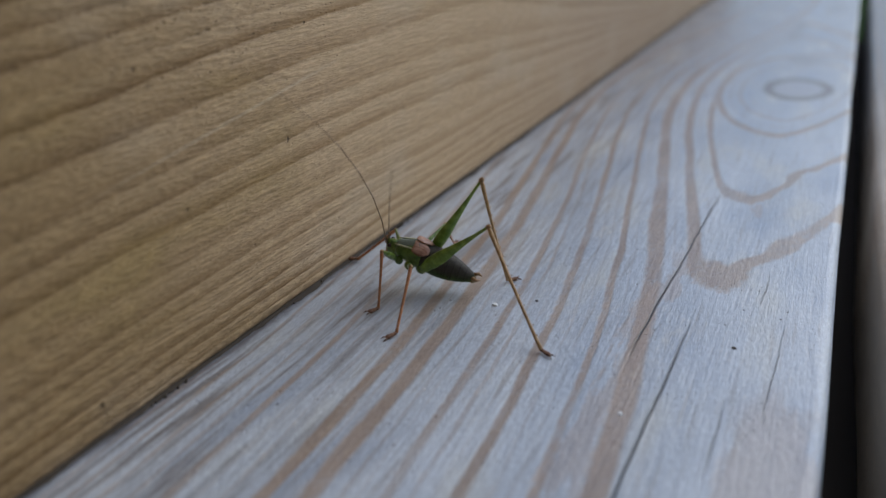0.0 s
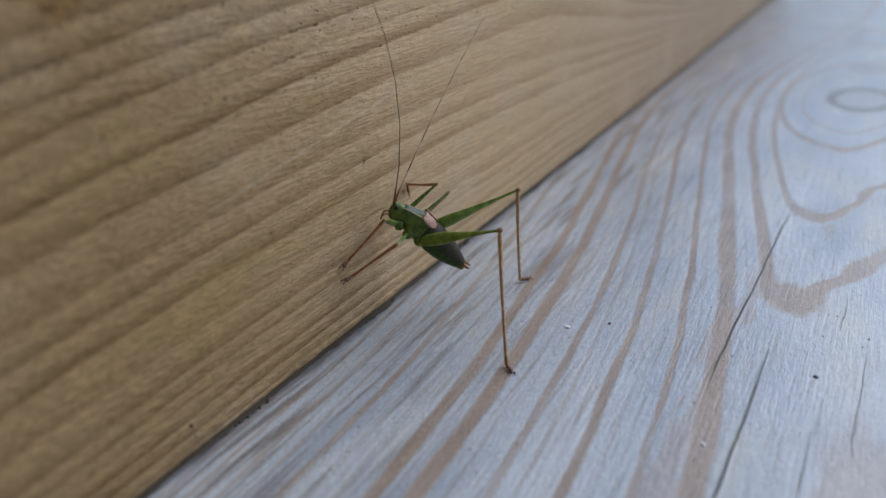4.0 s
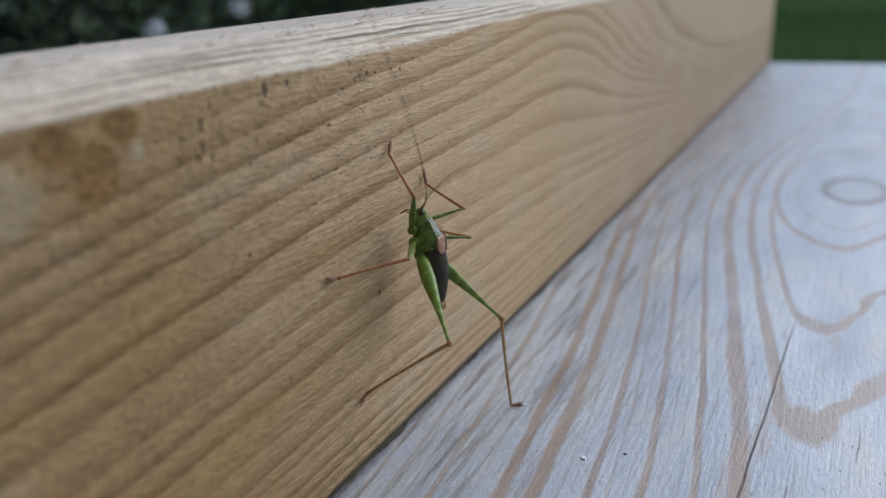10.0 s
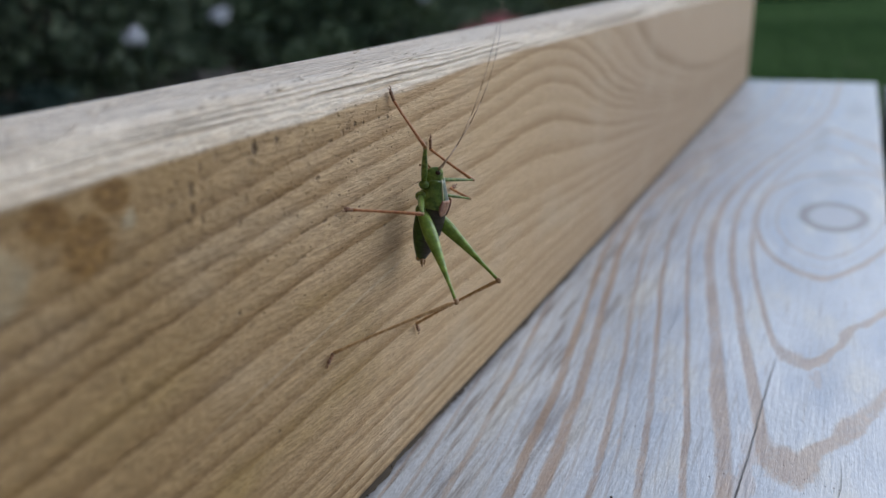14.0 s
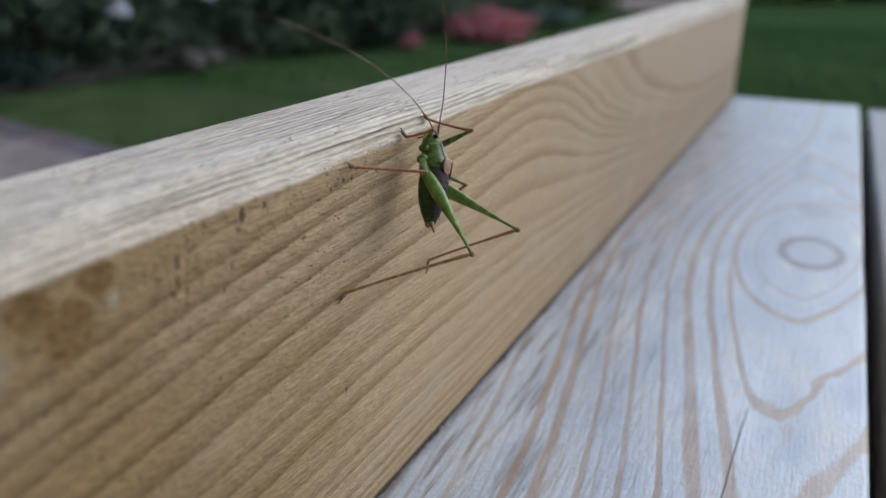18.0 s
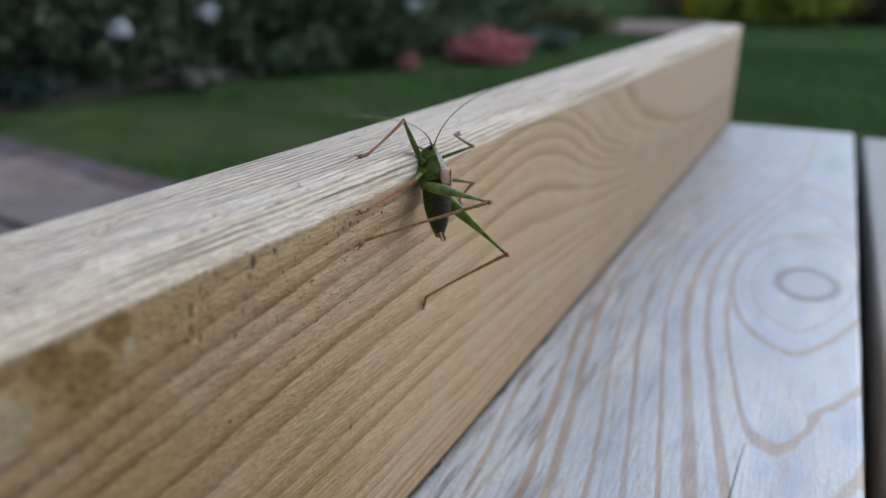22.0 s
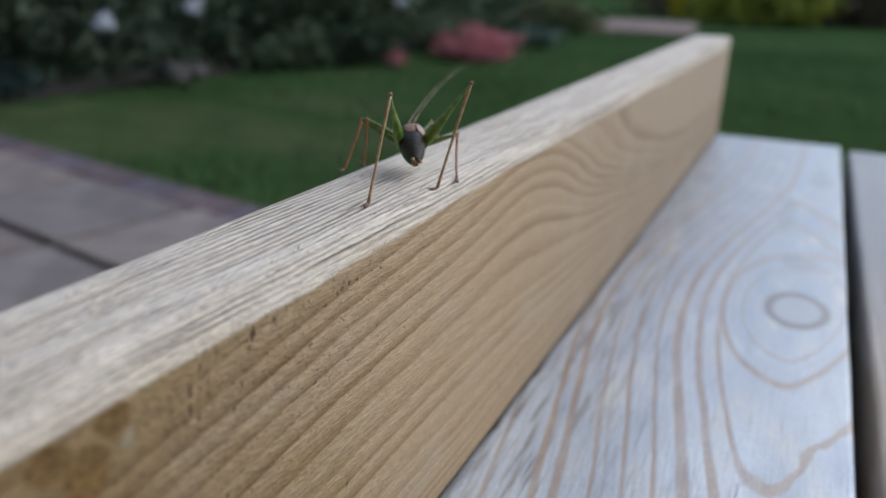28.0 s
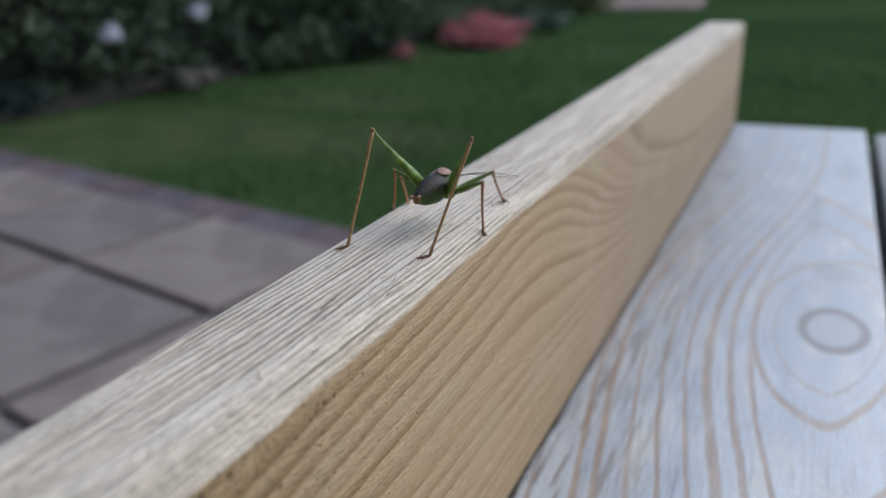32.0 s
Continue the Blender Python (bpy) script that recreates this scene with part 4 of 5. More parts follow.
    if k == 0:
        wide[0] = 0.026 * C
    tube(bm, [(0, -0.01 * C, 0), (0, step * 0.5 * C, 0), (0, step * 1.015 * C, 0)], wide, 6)
    return bm


# hip joints bulging below the thorax
for y, z, r in ((0.46, -0.17, 0.075), (0.27, -0.19, 0.085), (0.06, -0.14, 0.10)):
    for s in (-1, 1):
        bm = bmesh.new()
        blob(bm, (s * (0.10 + r * 0.5) * C, y * C, z * C), (r * 0.8 * C, r * C, r * 1.1 * C), 12, 8)
        part("hip_joint", bm, green, cricket)
LENGTHS = {"F": (0.82, 0.926), "M": (0.863, 1.04), "H": (1.676, 1.922)}
LEGS = {}
for key, word in (("F", "fore"), ("M", "middle"), ("H", "hind")):
    l1, l2 = LENGTHS[key]
    for s in "LR":
        bm = bmesh.new()
        n = 16
        if key == "H":
            prof = [0.032 + 0.078 * math.sin(math.pi * (0.22 + 1.05 * u)) if u < 0.30 else 0.025 + 0.085 * max(0.0, 1 - (u - 0.30) / 0.55) ** 1.25 for u in (i / n for i in range(n + 1))]
        else:
            prof = [0.030 + 0.022 * math.sin(math.pi * min(1, 0.15 + u)) for u in (i / n for i in range(n + 1))]
        tube(bm, [(0, l1 * i / n * C, 0) for i in range(n + 1)], [p * C for p in prof], 12, True, 0.6)
        femur = part(word + "_femur", bm, femur_green if key == "H" else green, cricket, "green thigh swollen towards the body" if key == "H" else "")
        bm = bmesh.new()
        blob(bm, (0, l1 * C, 0), (0.036 * C, 0.055 * C, 0.044 * C) if key == "H" else (0.028 * C, 0.04 * C, 0.032 * C), 10, 8)
        part("knee", bm, tan_joint, femur, "tan knee joint")
        bm = bmesh.new()
        r = 0.027 if key == "H" else 0.024
        tube(bm, [(0, l2 * u * C, 0.015 * math.sin(math.pi * u) * C) for u in (0, 0.06, 0.15, 0.4, 0.7, 0.93, 1)], [r * q * C for q in (1.0, 1.25, 1.1, 0.9, 0.85, 0.9, 1.15)], 8)
        if key == "H":
            for i in range(9):  # small spines along the shank
                y = l2 * (0.25 + 0.08 * i)
                for t in (-1, 1):
                    tube(bm, [(t * 0.012 * C, y * C, -0.015 * C), (t * 0.035 * C, (y + 0.03) * C, -0.045 * C)], [0.006 * C, 0.001 * C], 4)
        shank = part(word + "_tibia", bm, rust if key == "H" else rust_red, cricket, "thin rusty brown shank")
        bm = bmesh.new()
        for y, w, d in ((0.03, 0.030, 0.045), (0.085, 0.035, 0.045), (0.14, 0.042, 0.050)):
            blob(bm, (0, y * C, 0), (w * C, d * C, 0.026 * C), 8, 6)
        for t in (-1, 1):
            tube(bm, [(t * 0.01 * C, 0.17 * C, 0), (t * 0.03 * C, 0.22 * C, 0.01 * C), (t * 0.034 * C, 0.25 * C, -0.015 * C)], [0.011 * C, 0.009 * C, 0.003 * C], 5)
        foot = part(word + "_tarsus", bm, foot_brown, cricket, "dark brown padded foot with two claws")
        LEGS[key + s] = (femur, shank, foot)
ANTENNAE = {}
for s, long in (("L", 4.8), ("R", 4.2)):
    ANTENNAE[s] = (long, [part("antenna", antenna_link(long, k), antenna_skin, cricket, "length of a very long thread-like brown antenna") for k in range(ANTENNA_LINKS)])


# ---- what moves ----
COXA = {"F": (0.12, 0.50, -0.18), "M": (0.15, 0.28, -0.20), "H": (0.18, 0.05, -0.14)}


def bone(p, q, up):
    """A pose at p with +y towards q and +z near up, in centimetres."""
    p, q = Vector(p), Vector(q)
    y = (q - p).normalized()
    x = y.cross(up)
    x = x.normalized() if x.length > 1e-4 else y.orthogonal().normalized()
    return Matrix.Translation(p * C) @ Matrix((x, y, x.cross(y))).transposed().to_4x4()


def ease(u):
    u = min(1.0, max(0.0, u))
    return u * u * (3 - 2 * u)


def between(rows, t):
    i = max(j for j in range(len(rows)) if rows[j][0] <= t + 1e-6)
    if i == len(rows) - 1:
        return i, i, 0.0
    return i, i + 1, (t - rows[i][0]) / (rows[i + 1][0] - rows[i][0])


def stride(gap, u, shift):
    """How far a foot has gone: it rests, steps and rests, in several steps over a long gap."""
    n = max(1, round(gap))
    v = u * n
    k = min(n - 1, int(v))
    return (k + ease((v - k - 0.25 - shift) / 0.45)) / n


def body_at(rows, t):
    i, j, u = between(rows, t)
    a, b = rows[i][1], rows[j][1]
    h, g = rows[max(0, i - 1)], rows[min(len(rows) - 1, j + 1)]
    span = max(1e-6, rows[j][0] - rows[i][0])
    p0, p1 = a.translation, b.translation
    m0 = (p1 - h[1].translation) / max(1e-6, rows[j][0] - h[0]) * span
    m1 = (g[1].translation - p0) / max(1e-6, g[0] - rows[i][0]) * span
    u2, u3 = u * u, u * u * u
    p = p0 * (2 * u3 - 3 * u2 + 1) + m0 * (u3 - 2 * u2 + u) + p1 * (3 * u2 - 2 * u3) + m1 * (u3 - u2)
    q = a.to_quaternion().slerp(b.to_quaternion(), ease(u))
    return Matrix.Translation(p) @ q.to_matrix().to_4x4()


def leg_rows(times, body_rows, key, rows):
    """Poses of thigh, shank and foot in the cricket's space; rows: seconds, knee in its space, heel and toe in the world, in centimetres."""
    l1, l2 = LENGTHS[key[0]]
    sign = -1 if key[1] == "L" else 1
    hip = Vector(COXA[key[0]])
    hip.x *= sign
    shift = {"FL": 0.0, "MR": 0.0, "HL": 0.05, "FR": 0.25, "ML": 0.28, "HR": 0.2}[key]
    out = ([], [], [])
    for t in times:
        i, j, u = between(rows, t)
        gap = rows[j][0] - rows[i][0]
        knee = Vector(rows[i][1]).lerp(Vector(rows[j][1]), ease(u))
        s = stride(gap, u, shift) if gap else 0.0
        a0, a1 = Vector(rows[i][2]), Vector(rows[j][2])
        far = (a1 - a0).length
        s = s if far > 0.12 else u
        m = body_at(body_rows, t)
        up = (m.to_3x3() @ Vector((0, 0, 1))).normalized()
        lift = up * min(0.25, far * 0.2) * math.sin(math.pi * (s * max(1, round(gap)) % 1.0)) if far > 0.12 else Vector()
        heel = a0.lerp(a1, s) + lift
        toe = Vector(rows[i][3]).lerp(Vector(rows[j][3]), s) + lift
        inv = m.inverted()
        heel, toe = inv @ (heel * C) / C, inv @ (toe * C) / C
        d = heel - hip
        reach = min(max(d.length, abs(l1 - l2) + 0.02), l1 + l2 - 0.004)
        d.normalize()
        along = (l1 * l1 - l2 * l2 + reach * reach) / (2 * reach)
        pole = knee - hip
        pole = pole - d * pole.dot(d)
        pole = pole.normalized() if pole.length > 1e-5 else Vector((0, 0, 1))
        bend = hip + d * along + pole * math.sqrt(max(0.0, l1 * l1 - along * along))
        end = bend + (heel - bend).normalized() * l2
        out[0].append((t, bone(hip, bend, Vector((0, 0, 1)))))
        out[1].append((t, bone(bend, end, -(bend - hip))))
        out[2].append((t, bone(end, end + (toe - heel), inv.to_3x3() @ up)))
    return out


def motions():
    times = [i * 0.25 for i in range(129)]
    body = [
        (0, pose(0.01863, 0.02957, 0.00579, 18.2, -15.1, 94.5)),
        (1, pose(0.01349, 0.02995, 0.00548, 25.1, -8.8, 113.5)),
        (2, pose(0.00829, 0.02960, 0.00701, 32.6, -19.9, 104.6)),
        (5, pose(0.00874, 0.02314, 0.01712, 47.6, 4.4, 120.6)),
        (6, pose(0.00939, 0.02149, 0.01928, 52.7, -3.1, 107.0)),
        (7, pose(0.00858, 0.02067, 0.02210, 57.4, -4.8, 107.9)),
        (8, pose(0.00739, 0.02046, 0.02592, 70.3, -6.0, 103.5)),
        (9, pose(0.00741, 0.02299, 0.03066, 73.8, -0.9, 110.8)),
        (10, pose(0.00651, 0.02652, 0.03118, 77.1, 5.9, 108.0)),
        (11, pose(0.00690, 0.02680, 0.03284, 84.6, -3.1, 81.6)),
        (12, pose(0.00482, 0.02943, 0.03446, 90.8, -0.5, 102.1)),
        (13, pose(0.00593, 0.03007, 0.03947, 97.9, 2.4, 101.4)),
        (14, pose(0.00503, 0.03460, 0.04273, 99.4, 4.8, 103.2)),
        (17, pose(0.00461, 0.03960, 0.05226, 92.4, 2.1, 112.0)),
        (18, pose(0.00612, 0.03891, 0.05628, 84.5, 36.9, 107.6)),
        (19, pose(0.00576, 0.04040, 0.05618, 88.6, 25.1, 117.6)),
        (20, pose(0.00551, 0.04045, 0.05664, 85.4, 20.1, 112.8)),
        (21, pose(0.00505, 0.04139, 0.05758, 79.7, 21.9, 109.0)),
        (22, pose(0.00352, 0.04349, 0.06013, 70.0, 21.3, 89.4)),
        (23, pose(0.00223, 0.04506, 0.06281, 61.0, 27.2, 84.8)),
        (24, pose(0.00071, 0.04786, 0.06459, 56.2, 23.7, 79.9)),
        (25, pose(-0.00030, 0.04826, 0.06703, 47.0, 41.4, 75.3)),
        (28, pose(-0.00974, 0.06031, 0.07196, 10.4, 18.1, 36.6)),
        (29, pose(-0.00966, 0.06283, 0.07219, -5.2, 12.9, 23.9)),
        (30, pose(-0.01100, 0.06986, 0.07243, -4.4, 11.2, 15.9)),
        (31, pose(-0.01124, 0.07161, 0.07236, -1.6, 13.7, 15.6)),
        (32, pose(-0.00782, 0.07116, 0.07342, -3.6, -8.0, 0.4)),
    ]
    legs = {
        "FL": [
            (0, (-0.70, 0.59, 0.38), (1.43, 1.99, 0.05), (1.34, 1.79, 0.05)),
            (1, (-0.63, 1.12, -0.29), (0.06, 1.90, -0.09), (0.06, 1.90, -0.31)),
            (2, (-0.87, 0.87, -0.11), (0.06, 2.08, -0.06), (0.06, 2.14, -0.28)),
            (5, (-0.82, 0.80, -0.05), (0.06, 1.06, 1.92), (0.05, 0.90, 1.98)),
            (6, (-0.83, 0.70, 0.02), (0.06, 1.05, 1.94), (0.05, 0.90, 1.98)),
            (7, (-0.54, 0.65, 0.45), (0.99, 0.60, 3.13), (1.00, 0.39, 3.20)),
            (8, (-0.66, 0.82, 0.28), (0.06, 1.25, 3.52), (0.05, 1.06, 3.58)),
            (9, (-0.83, 0.72, 0.03), (0.06, 1.18, 3.55), (0.05, 1.00, 3.61)),
            (10, (-0.66, 0.94, 0.11), (0.08, 2.51, 4.69), (0.05, 2.59, 4.76)),
            (11, (-0.55, 0.98, 0.24), (0.06, 2.16, 4.89), (0.05, 2.11, 4.99)),
            (12, (-0.72, 0.87, 0.13), (0.06, 2.29, 4.87), (0.05, 2.16, 4.98)),
            (13, (-0.74, 0.78, 0.15), (0.06, 2.25, 4.83), (0.05, 2.16, 4.94)),
            (14, (-0.61, 1.10, -0.12), (0.06, 3.21, 6.07), (0.05, 3.17, 6.17)),
            (17, (-0.77, 0.77, 0.14), (0.06, 3.20, 6.03), (0.05, 3.00, 6.18)),
            (18, (-0.80, 0.35, 0.13), (0.06, 3.96, 6.21), (0.05, 3.77, 6.36)),
            (19, (-0.83, 0.20, -0.19), (0.06, 4.02, 6.23), (0.06, 4.24, 6.25)),
            (20, (-0.85, 0.27, -0.11), (0.06, 4.01, 6.21), (0.06, 4.23, 6.21)),
            (21, (-0.74, 0.95, -0.31), (-0.71, 3.87, 6.67), (-0.93, 3.92, 6.67)),
            (22, (-0.71, 0.93, -0.14), (-0.32, 3.21, 6.70), (-0.38, 3.00, 6.70)),
            (23, (-0.79, 0.82, -0.05), (-0.45, 3.49, 6.68), (-0.75, 3.72, 6.66)),
            (24, (-0.83, 0.75, -0.02), (-0.58, 3.77, 6.65), (-0.83, 3.85, 6.63)),
            (25, (-0.35, 1.16, -0.64), (-1.90, 5.55, 6.71), (-2.09, 5.66, 6.71)),
            (28, (-0.90, 0.28, -0.03), (-1.93, 5.90, 6.66), (-2.07, 6.07, 6.66)),
            (29, (-0.70, 1.02, 0.00), (-2.41, 7.41, 6.67), (-2.55, 7.58, 6.67)),
            (30, (-0.64, 0.97, 0.23), (-2.21, 7.88, 6.68), (-2.42, 7.96, 6.68)),
            (31, (-0.65, 0.99, 0.17), (-2.21, 8.07, 6.68), (-2.41, 8.16, 6.68)),
            (32, (-0.82, 0.36, 0.07), (-1.85, 8.03, 6.68), (-1.94, 8.23, 6.68)),
        ],
        "FR": [
            (0, (0.80, 0.87, -0.46), (0.14, 3.50, 0.05), (-0.07, 3.44, 0.05)),
            (1, (0.55, 0.92, 0.38), (0.06, 3.19, 0.60), (0.06, 3.21, 0.38)),
            (2, (0.24, 0.58, 0.67), (0.06, 3.32, 1.84), (0.05, 3.13, 2.00)),
            (5, (0.44, 0.37, 0.63), (0.06, 3.13, 1.92), (0.06, 3.25, 1.73)),
            (6, (0.79, 0.37, 0.35), (0.06, 3.45, 2.62), (0.05, 3.54, 2.74)),
            (7, (0.70, 0.31, 0.42), (0.06, 3.18, 2.85), (0.05, 3.24, 2.98)),
            (8, (0.77, 0.39, 0.36), (0.06, 3.23, 2.85), (0.05, 3.22, 3.00)),
            (8.5, (0.70, 0.50, 0.49), (0.06, 3.52, 4.01), (0.05, 3.60, 4.10)),
            (9, (0.70, 0.50, 0.49), (0.06, 3.52, 4.01), (0.05, 3.60, 4.10)),
            (10, (0.52, 0.54, 0.59), (0.06, 3.61, 3.95), (0.05, 3.60, 4.05)),
            (11, (0.96, 0.72, -0.10), (0.06, 4.11, 4.58), (0.05, 4.20, 4.69)),
            (12, (0.75, 0.67, 0.42), (0.06, 4.16, 4.60), (0.05, 4.20, 4.70)),
            (13, (0.75, 0.53, 0.43), (0.06, 4.11, 4.52), (0.05, 4.06, 4.66)),
            (14, (0.70, 0.55, 0.46), (0.06, 4.33, 5.10), (0.06, 4.34, 5.32)),
            (17, (0.24, 0.97, 0.51), (0.06, 4.82, 6.26), (0.05, 4.56, 6.44)),
            (18, (-0.02, 0.82, 0.58), (0.06, 4.74, 6.36), (0.05, 4.58, 6.45)),
            (19, (-0.04, 0.79, 0.59), (0.06, 4.75, 6.37), (0.05, 4.62, 6.52)),
            (20, (0.06, 0.75, 0.63), (0.06, 4.73, 6.38), (0.05, 4.57, 6.53)),
            (21, (0.21, 0.69, 0.67), (0.06, 5.22, 6.30), (0.06, 5.44, 6.24)),
            (22, (0.38, 0.68, 0.65), (0.06, 5.62, 6.68), (0.06, 5.84, 6.68)),
            (23, (0.72, 0.95, 0.24), (-0.82, 5.81, 6.66), (-1.03, 5.86, 6.66)),
            (24, (0.71, 0.87, 0.35), (-0.66, 6.31, 6.68), (-0.84, 6.44, 6.68)),
            (25, (0.29, 0.75, 0.63), (-0.48, 6.00, 6.67), (-0.67, 6.11, 6.67)),
            (28, (0.49, 1.17, 0.25), (-1.35, 8.02, 6.87), (-1.41, 8.23, 6.87)),
            (29, (0.67, 0.73, 0.41), (-0.80, 7.78, 6.68), (-0.88, 7.99, 6.68)),
            (30, (0.69, 0.48, 0.42), (-0.84, 7.88, 6.68), (-0.74, 7.90, 6.66)),
            (31, (0.44, 0.86, 0.50), (-0.77, 8.05, 6.68), (-0.64, 7.87, 6.68)),
            (32, (0.59, 1.17, -0.03), (-0.23, 8.88, 6.68), (0.02, 8.59, 6.66)),
        ],
        "ML": [
            (0, (-0.74, 0.09, 0.39), (2.07, 1.41, 0.05), (2.00, 1.26, 0.04)),
            (1, (-0.88, 0.29, 0.24), (2.03, 1.46, 0.05), (2.04, 1.21, 0.04)),
            (2, (-0.79, 0.53, 0.25), (0.10, 1.99, 0.05), (0.05, 1.80, -0.01)),
            (5, (-0.94, 0.42, -0.25), (0.06, 1.15, 1.43), (0.05, 1.07, 1.44)),
            (6, (-0.96, 0.32, -0.14), (0.06, 1.12, 1.57), (0.05, 0.94, 1.60)),
            (7, (-0.95, 0.25, -0.22), (0.06, 1.04, 1.56), (0.05, 0.91, 1.59)),
            (8, (-0.88, -0.14, -0.32), (0.06, 1.13, 1.52), (0.05, 0.95, 1.58)),
            (9, (-0.94, 0.36, -0.05), (0.06, 0.96, 3.27), (0.05, 0.85, 3.32)),
            (10, (-0.95, 0.22, -0.16), (0.06, 0.97, 3.26), (0.05, 0.84, 3.29)),
            (11, (-0.85, 0.17, 0.17), (0.06, 1.03, 3.28), (0.05, 0.90, 3.31)),
            (12, (-0.94, 0.11, -0.21), (0.06, 1.06, 3.28), (0.06, 0.85, 3.22)),
            (13, (-0.90, 0.41, 0.05), (0.06, 1.69, 4.75), (0.05, 1.60, 4.82)),
            (14, (-0.92, 0.21, 0.03), (0.06, 1.86, 4.73), (0.05, 1.66, 4.80)),
            (17, (-0.94, 0.39, -0.13), (0.06, 2.38, 6.06), (0.05, 2.17, 6.14)),
            (18, (-0.79, -0.21, -0.08), (0.06, 2.44, 6.05), (0.05, 2.23, 6.13)),
            (19, (-0.89, -0.06, -0.25), (0.06, 2.43, 6.06), (0.05, 2.21, 6.14)),
            (20, (-0.92, 0.04, -0.16), (0.06, 2.43, 6.06), (0.05, 2.22, 6.12)),
            (21, (-0.92, 0.05, -0.12), (0.06, 2.47, 6.04), (0.05, 2.26, 6.09)),
            (22, (-0.89, -0.02, -0.02), (0.06, 2.54, 6.03), (0.05, 2.27, 6.06)),
            (23, (-0.74, 0.13, 0.29), (-0.18, 3.16, 6.64), (-0.31, 3.23, 6.62)),
            (24, (-0.82, 0.31, 0.21), (-0.99, 4.11, 6.70), (-1.21, 4.09, 6.70)),
            (25, (-0.91, 0.08, -0.06), (-0.52, 3.45, 6.65), (-0.72, 3.44, 6.63)),
            (28, (-0.90, 0.67, -0.12), (-2.08, 5.46, 6.66), (-2.06, 5.09, 6.64)),
            (29, (-0.93, 0.06, 0.04), (-1.71, 5.36, 6.66), (-1.67, 5.14, 6.66)),
            (30, (-0.94, 0.53, 0.09), (-2.84, 7.18, 6.69), (-3.17, 7.21, 6.67)),
            (31, (-0.88, 0.70, 0.06), (-2.87, 7.61, 6.72), (-3.09, 7.60, 6.72)),
            (32, (-0.83, 0.01, 0.31), (-1.93, 7.61, 6.68), (-2.04, 7.80, 6.68)),
        ],
        "MR": [
            (0, (1.00, 0.07, -0.07), (1.51, 4.65, 0.07), (1.46, 4.86, 0.07)),
            (1, (0.93, 0.22, 0.19), (0.60, 4.13, 0.05), (0.47, 4.30, 0.05)),
            (2, (0.98, 0.07, -0.04), (0.34, 4.07, 0.05), (0.22, 4.25, 0.05)),
            (5, (0.50, 0.08, 0.63), (0.06, 3.30, 1.78), (0.06, 3.45, 1.62)),
            (6, (0.88, 0.03, 0.29), (0.06, 3.59, 1.97), (0.06, 3.79, 1.89)),
            (7, (0.87, -0.06, 0.25), (0.06, 3.63, 2.34), (0.06, 3.85, 2.33)),
            (8, (0.80, 0.06, 0.41), (0.06, 3.43, 2.79), (0.06, 3.65, 2.76)),
            (9, (0.58, -0.01, 0.56), (0.06, 3.31, 3.16), (0.06, 3.53, 3.12)),
            (10, (0.62, 0.02, 0.54), (0.06, 3.87, 3.07), (0.06, 4.09, 3.01)),
            (11, (0.89, -0.15, 0.12), (0.06, 3.99, 3.40), (0.06, 4.19, 3.50)),
            (12, (0.53, -0.14, 0.52), (0.06, 4.15, 3.51), (0.06, 4.36, 3.58)),
            (13, (0.79, 0.25, 0.45), (0.06, 4.43, 3.99), (0.06, 4.65, 3.95)),
            (14, (0.78, 0.18, 0.46), (0.06, 5.04, 4.25), (0.06, 5.26, 4.24)),
            (17, (0.42, -0.02, 0.62), (0.06, 5.18, 5.27), (0.06, 5.40, 5.31)),
            (18, (0.78, 0.15, 0.45), (0.06, 5.07, 4.70), (0.06, 5.18, 4.51)),
            (19, (0.56, -0.02, 0.56), (0.06, 5.31, 5.03), (0.06, 5.50, 4.92)),
            (20, (0.67, -0.02, 0.49), (0.06, 5.50, 5.16), (0.06, 5.70, 5.07)),
            (21, (0.66, -0.09, 0.46), (0.06, 5.57, 5.24), (0.06, 5.77, 5.16)),
            (22, (0.86, 0.14, 0.36), (0.06, 5.87, 5.41), (0.06, 6.04, 5.27)),
            (23, (0.85, 0.06, 0.35), (0.06, 5.99, 5.49), (0.06, 6.16, 5.35)),
            (24, (0.59, -0.23, 0.39), (0.06, 5.64, 5.48), (0.06, 5.74, 5.29)),
            (25, (0.60, -0.19, 0.43), (0.06, 5.63, 5.60), (0.05, 5.54, 5.52)),
            (28, (0.88, 0.25, 0.27), (-0.08, 6.09, 6.60), (0.01, 5.88, 6.60)),
            (29, (0.82, 0.01, 0.25), (-0.05, 6.07, 6.58), (-0.00, 5.85, 6.58)),
            (30, (0.90, 0.52, 0.22), (-0.02, 7.28, 6.53), (0.31, 6.82, 6.51)),
            (31, (0.94, 0.47, 0.17), (-0.02, 7.26, 6.53), (0.08, 7.07, 6.53)),
            (32, (0.93, -0.05, -0.06), (-0.01, 7.36, 6.51), (0.30, 6.86, 6.49)),
        ],
        "HL": [
            (0, (-0.30, -0.82, 1.26), (4.17, 1.75, 0.05), (4.34, 1.66, 0.04)),
            (1, (-0.74, -0.14, 1.41), (2.63, 1.43, 0.05), (2.76, 1.31, 0.04)),
            (2, (-0.47, -0.28, 1.47), (2.63, 1.42, 0.05), (2.79, 1.31, 0.04)),
            (5, (-1.36, -0.57, 0.78), (2.67, 1.37, 0.05), (2.78, 1.26, 0.04)),
            (6, (-1.03, -0.64, 1.04), (2.62, 1.45, 0.06), (2.78, 1.34, 0.04)),
            (7, (-1.07, -0.79, 0.92), (2.59, 1.50, 0.05), (2.77, 1.31, 0.04)),
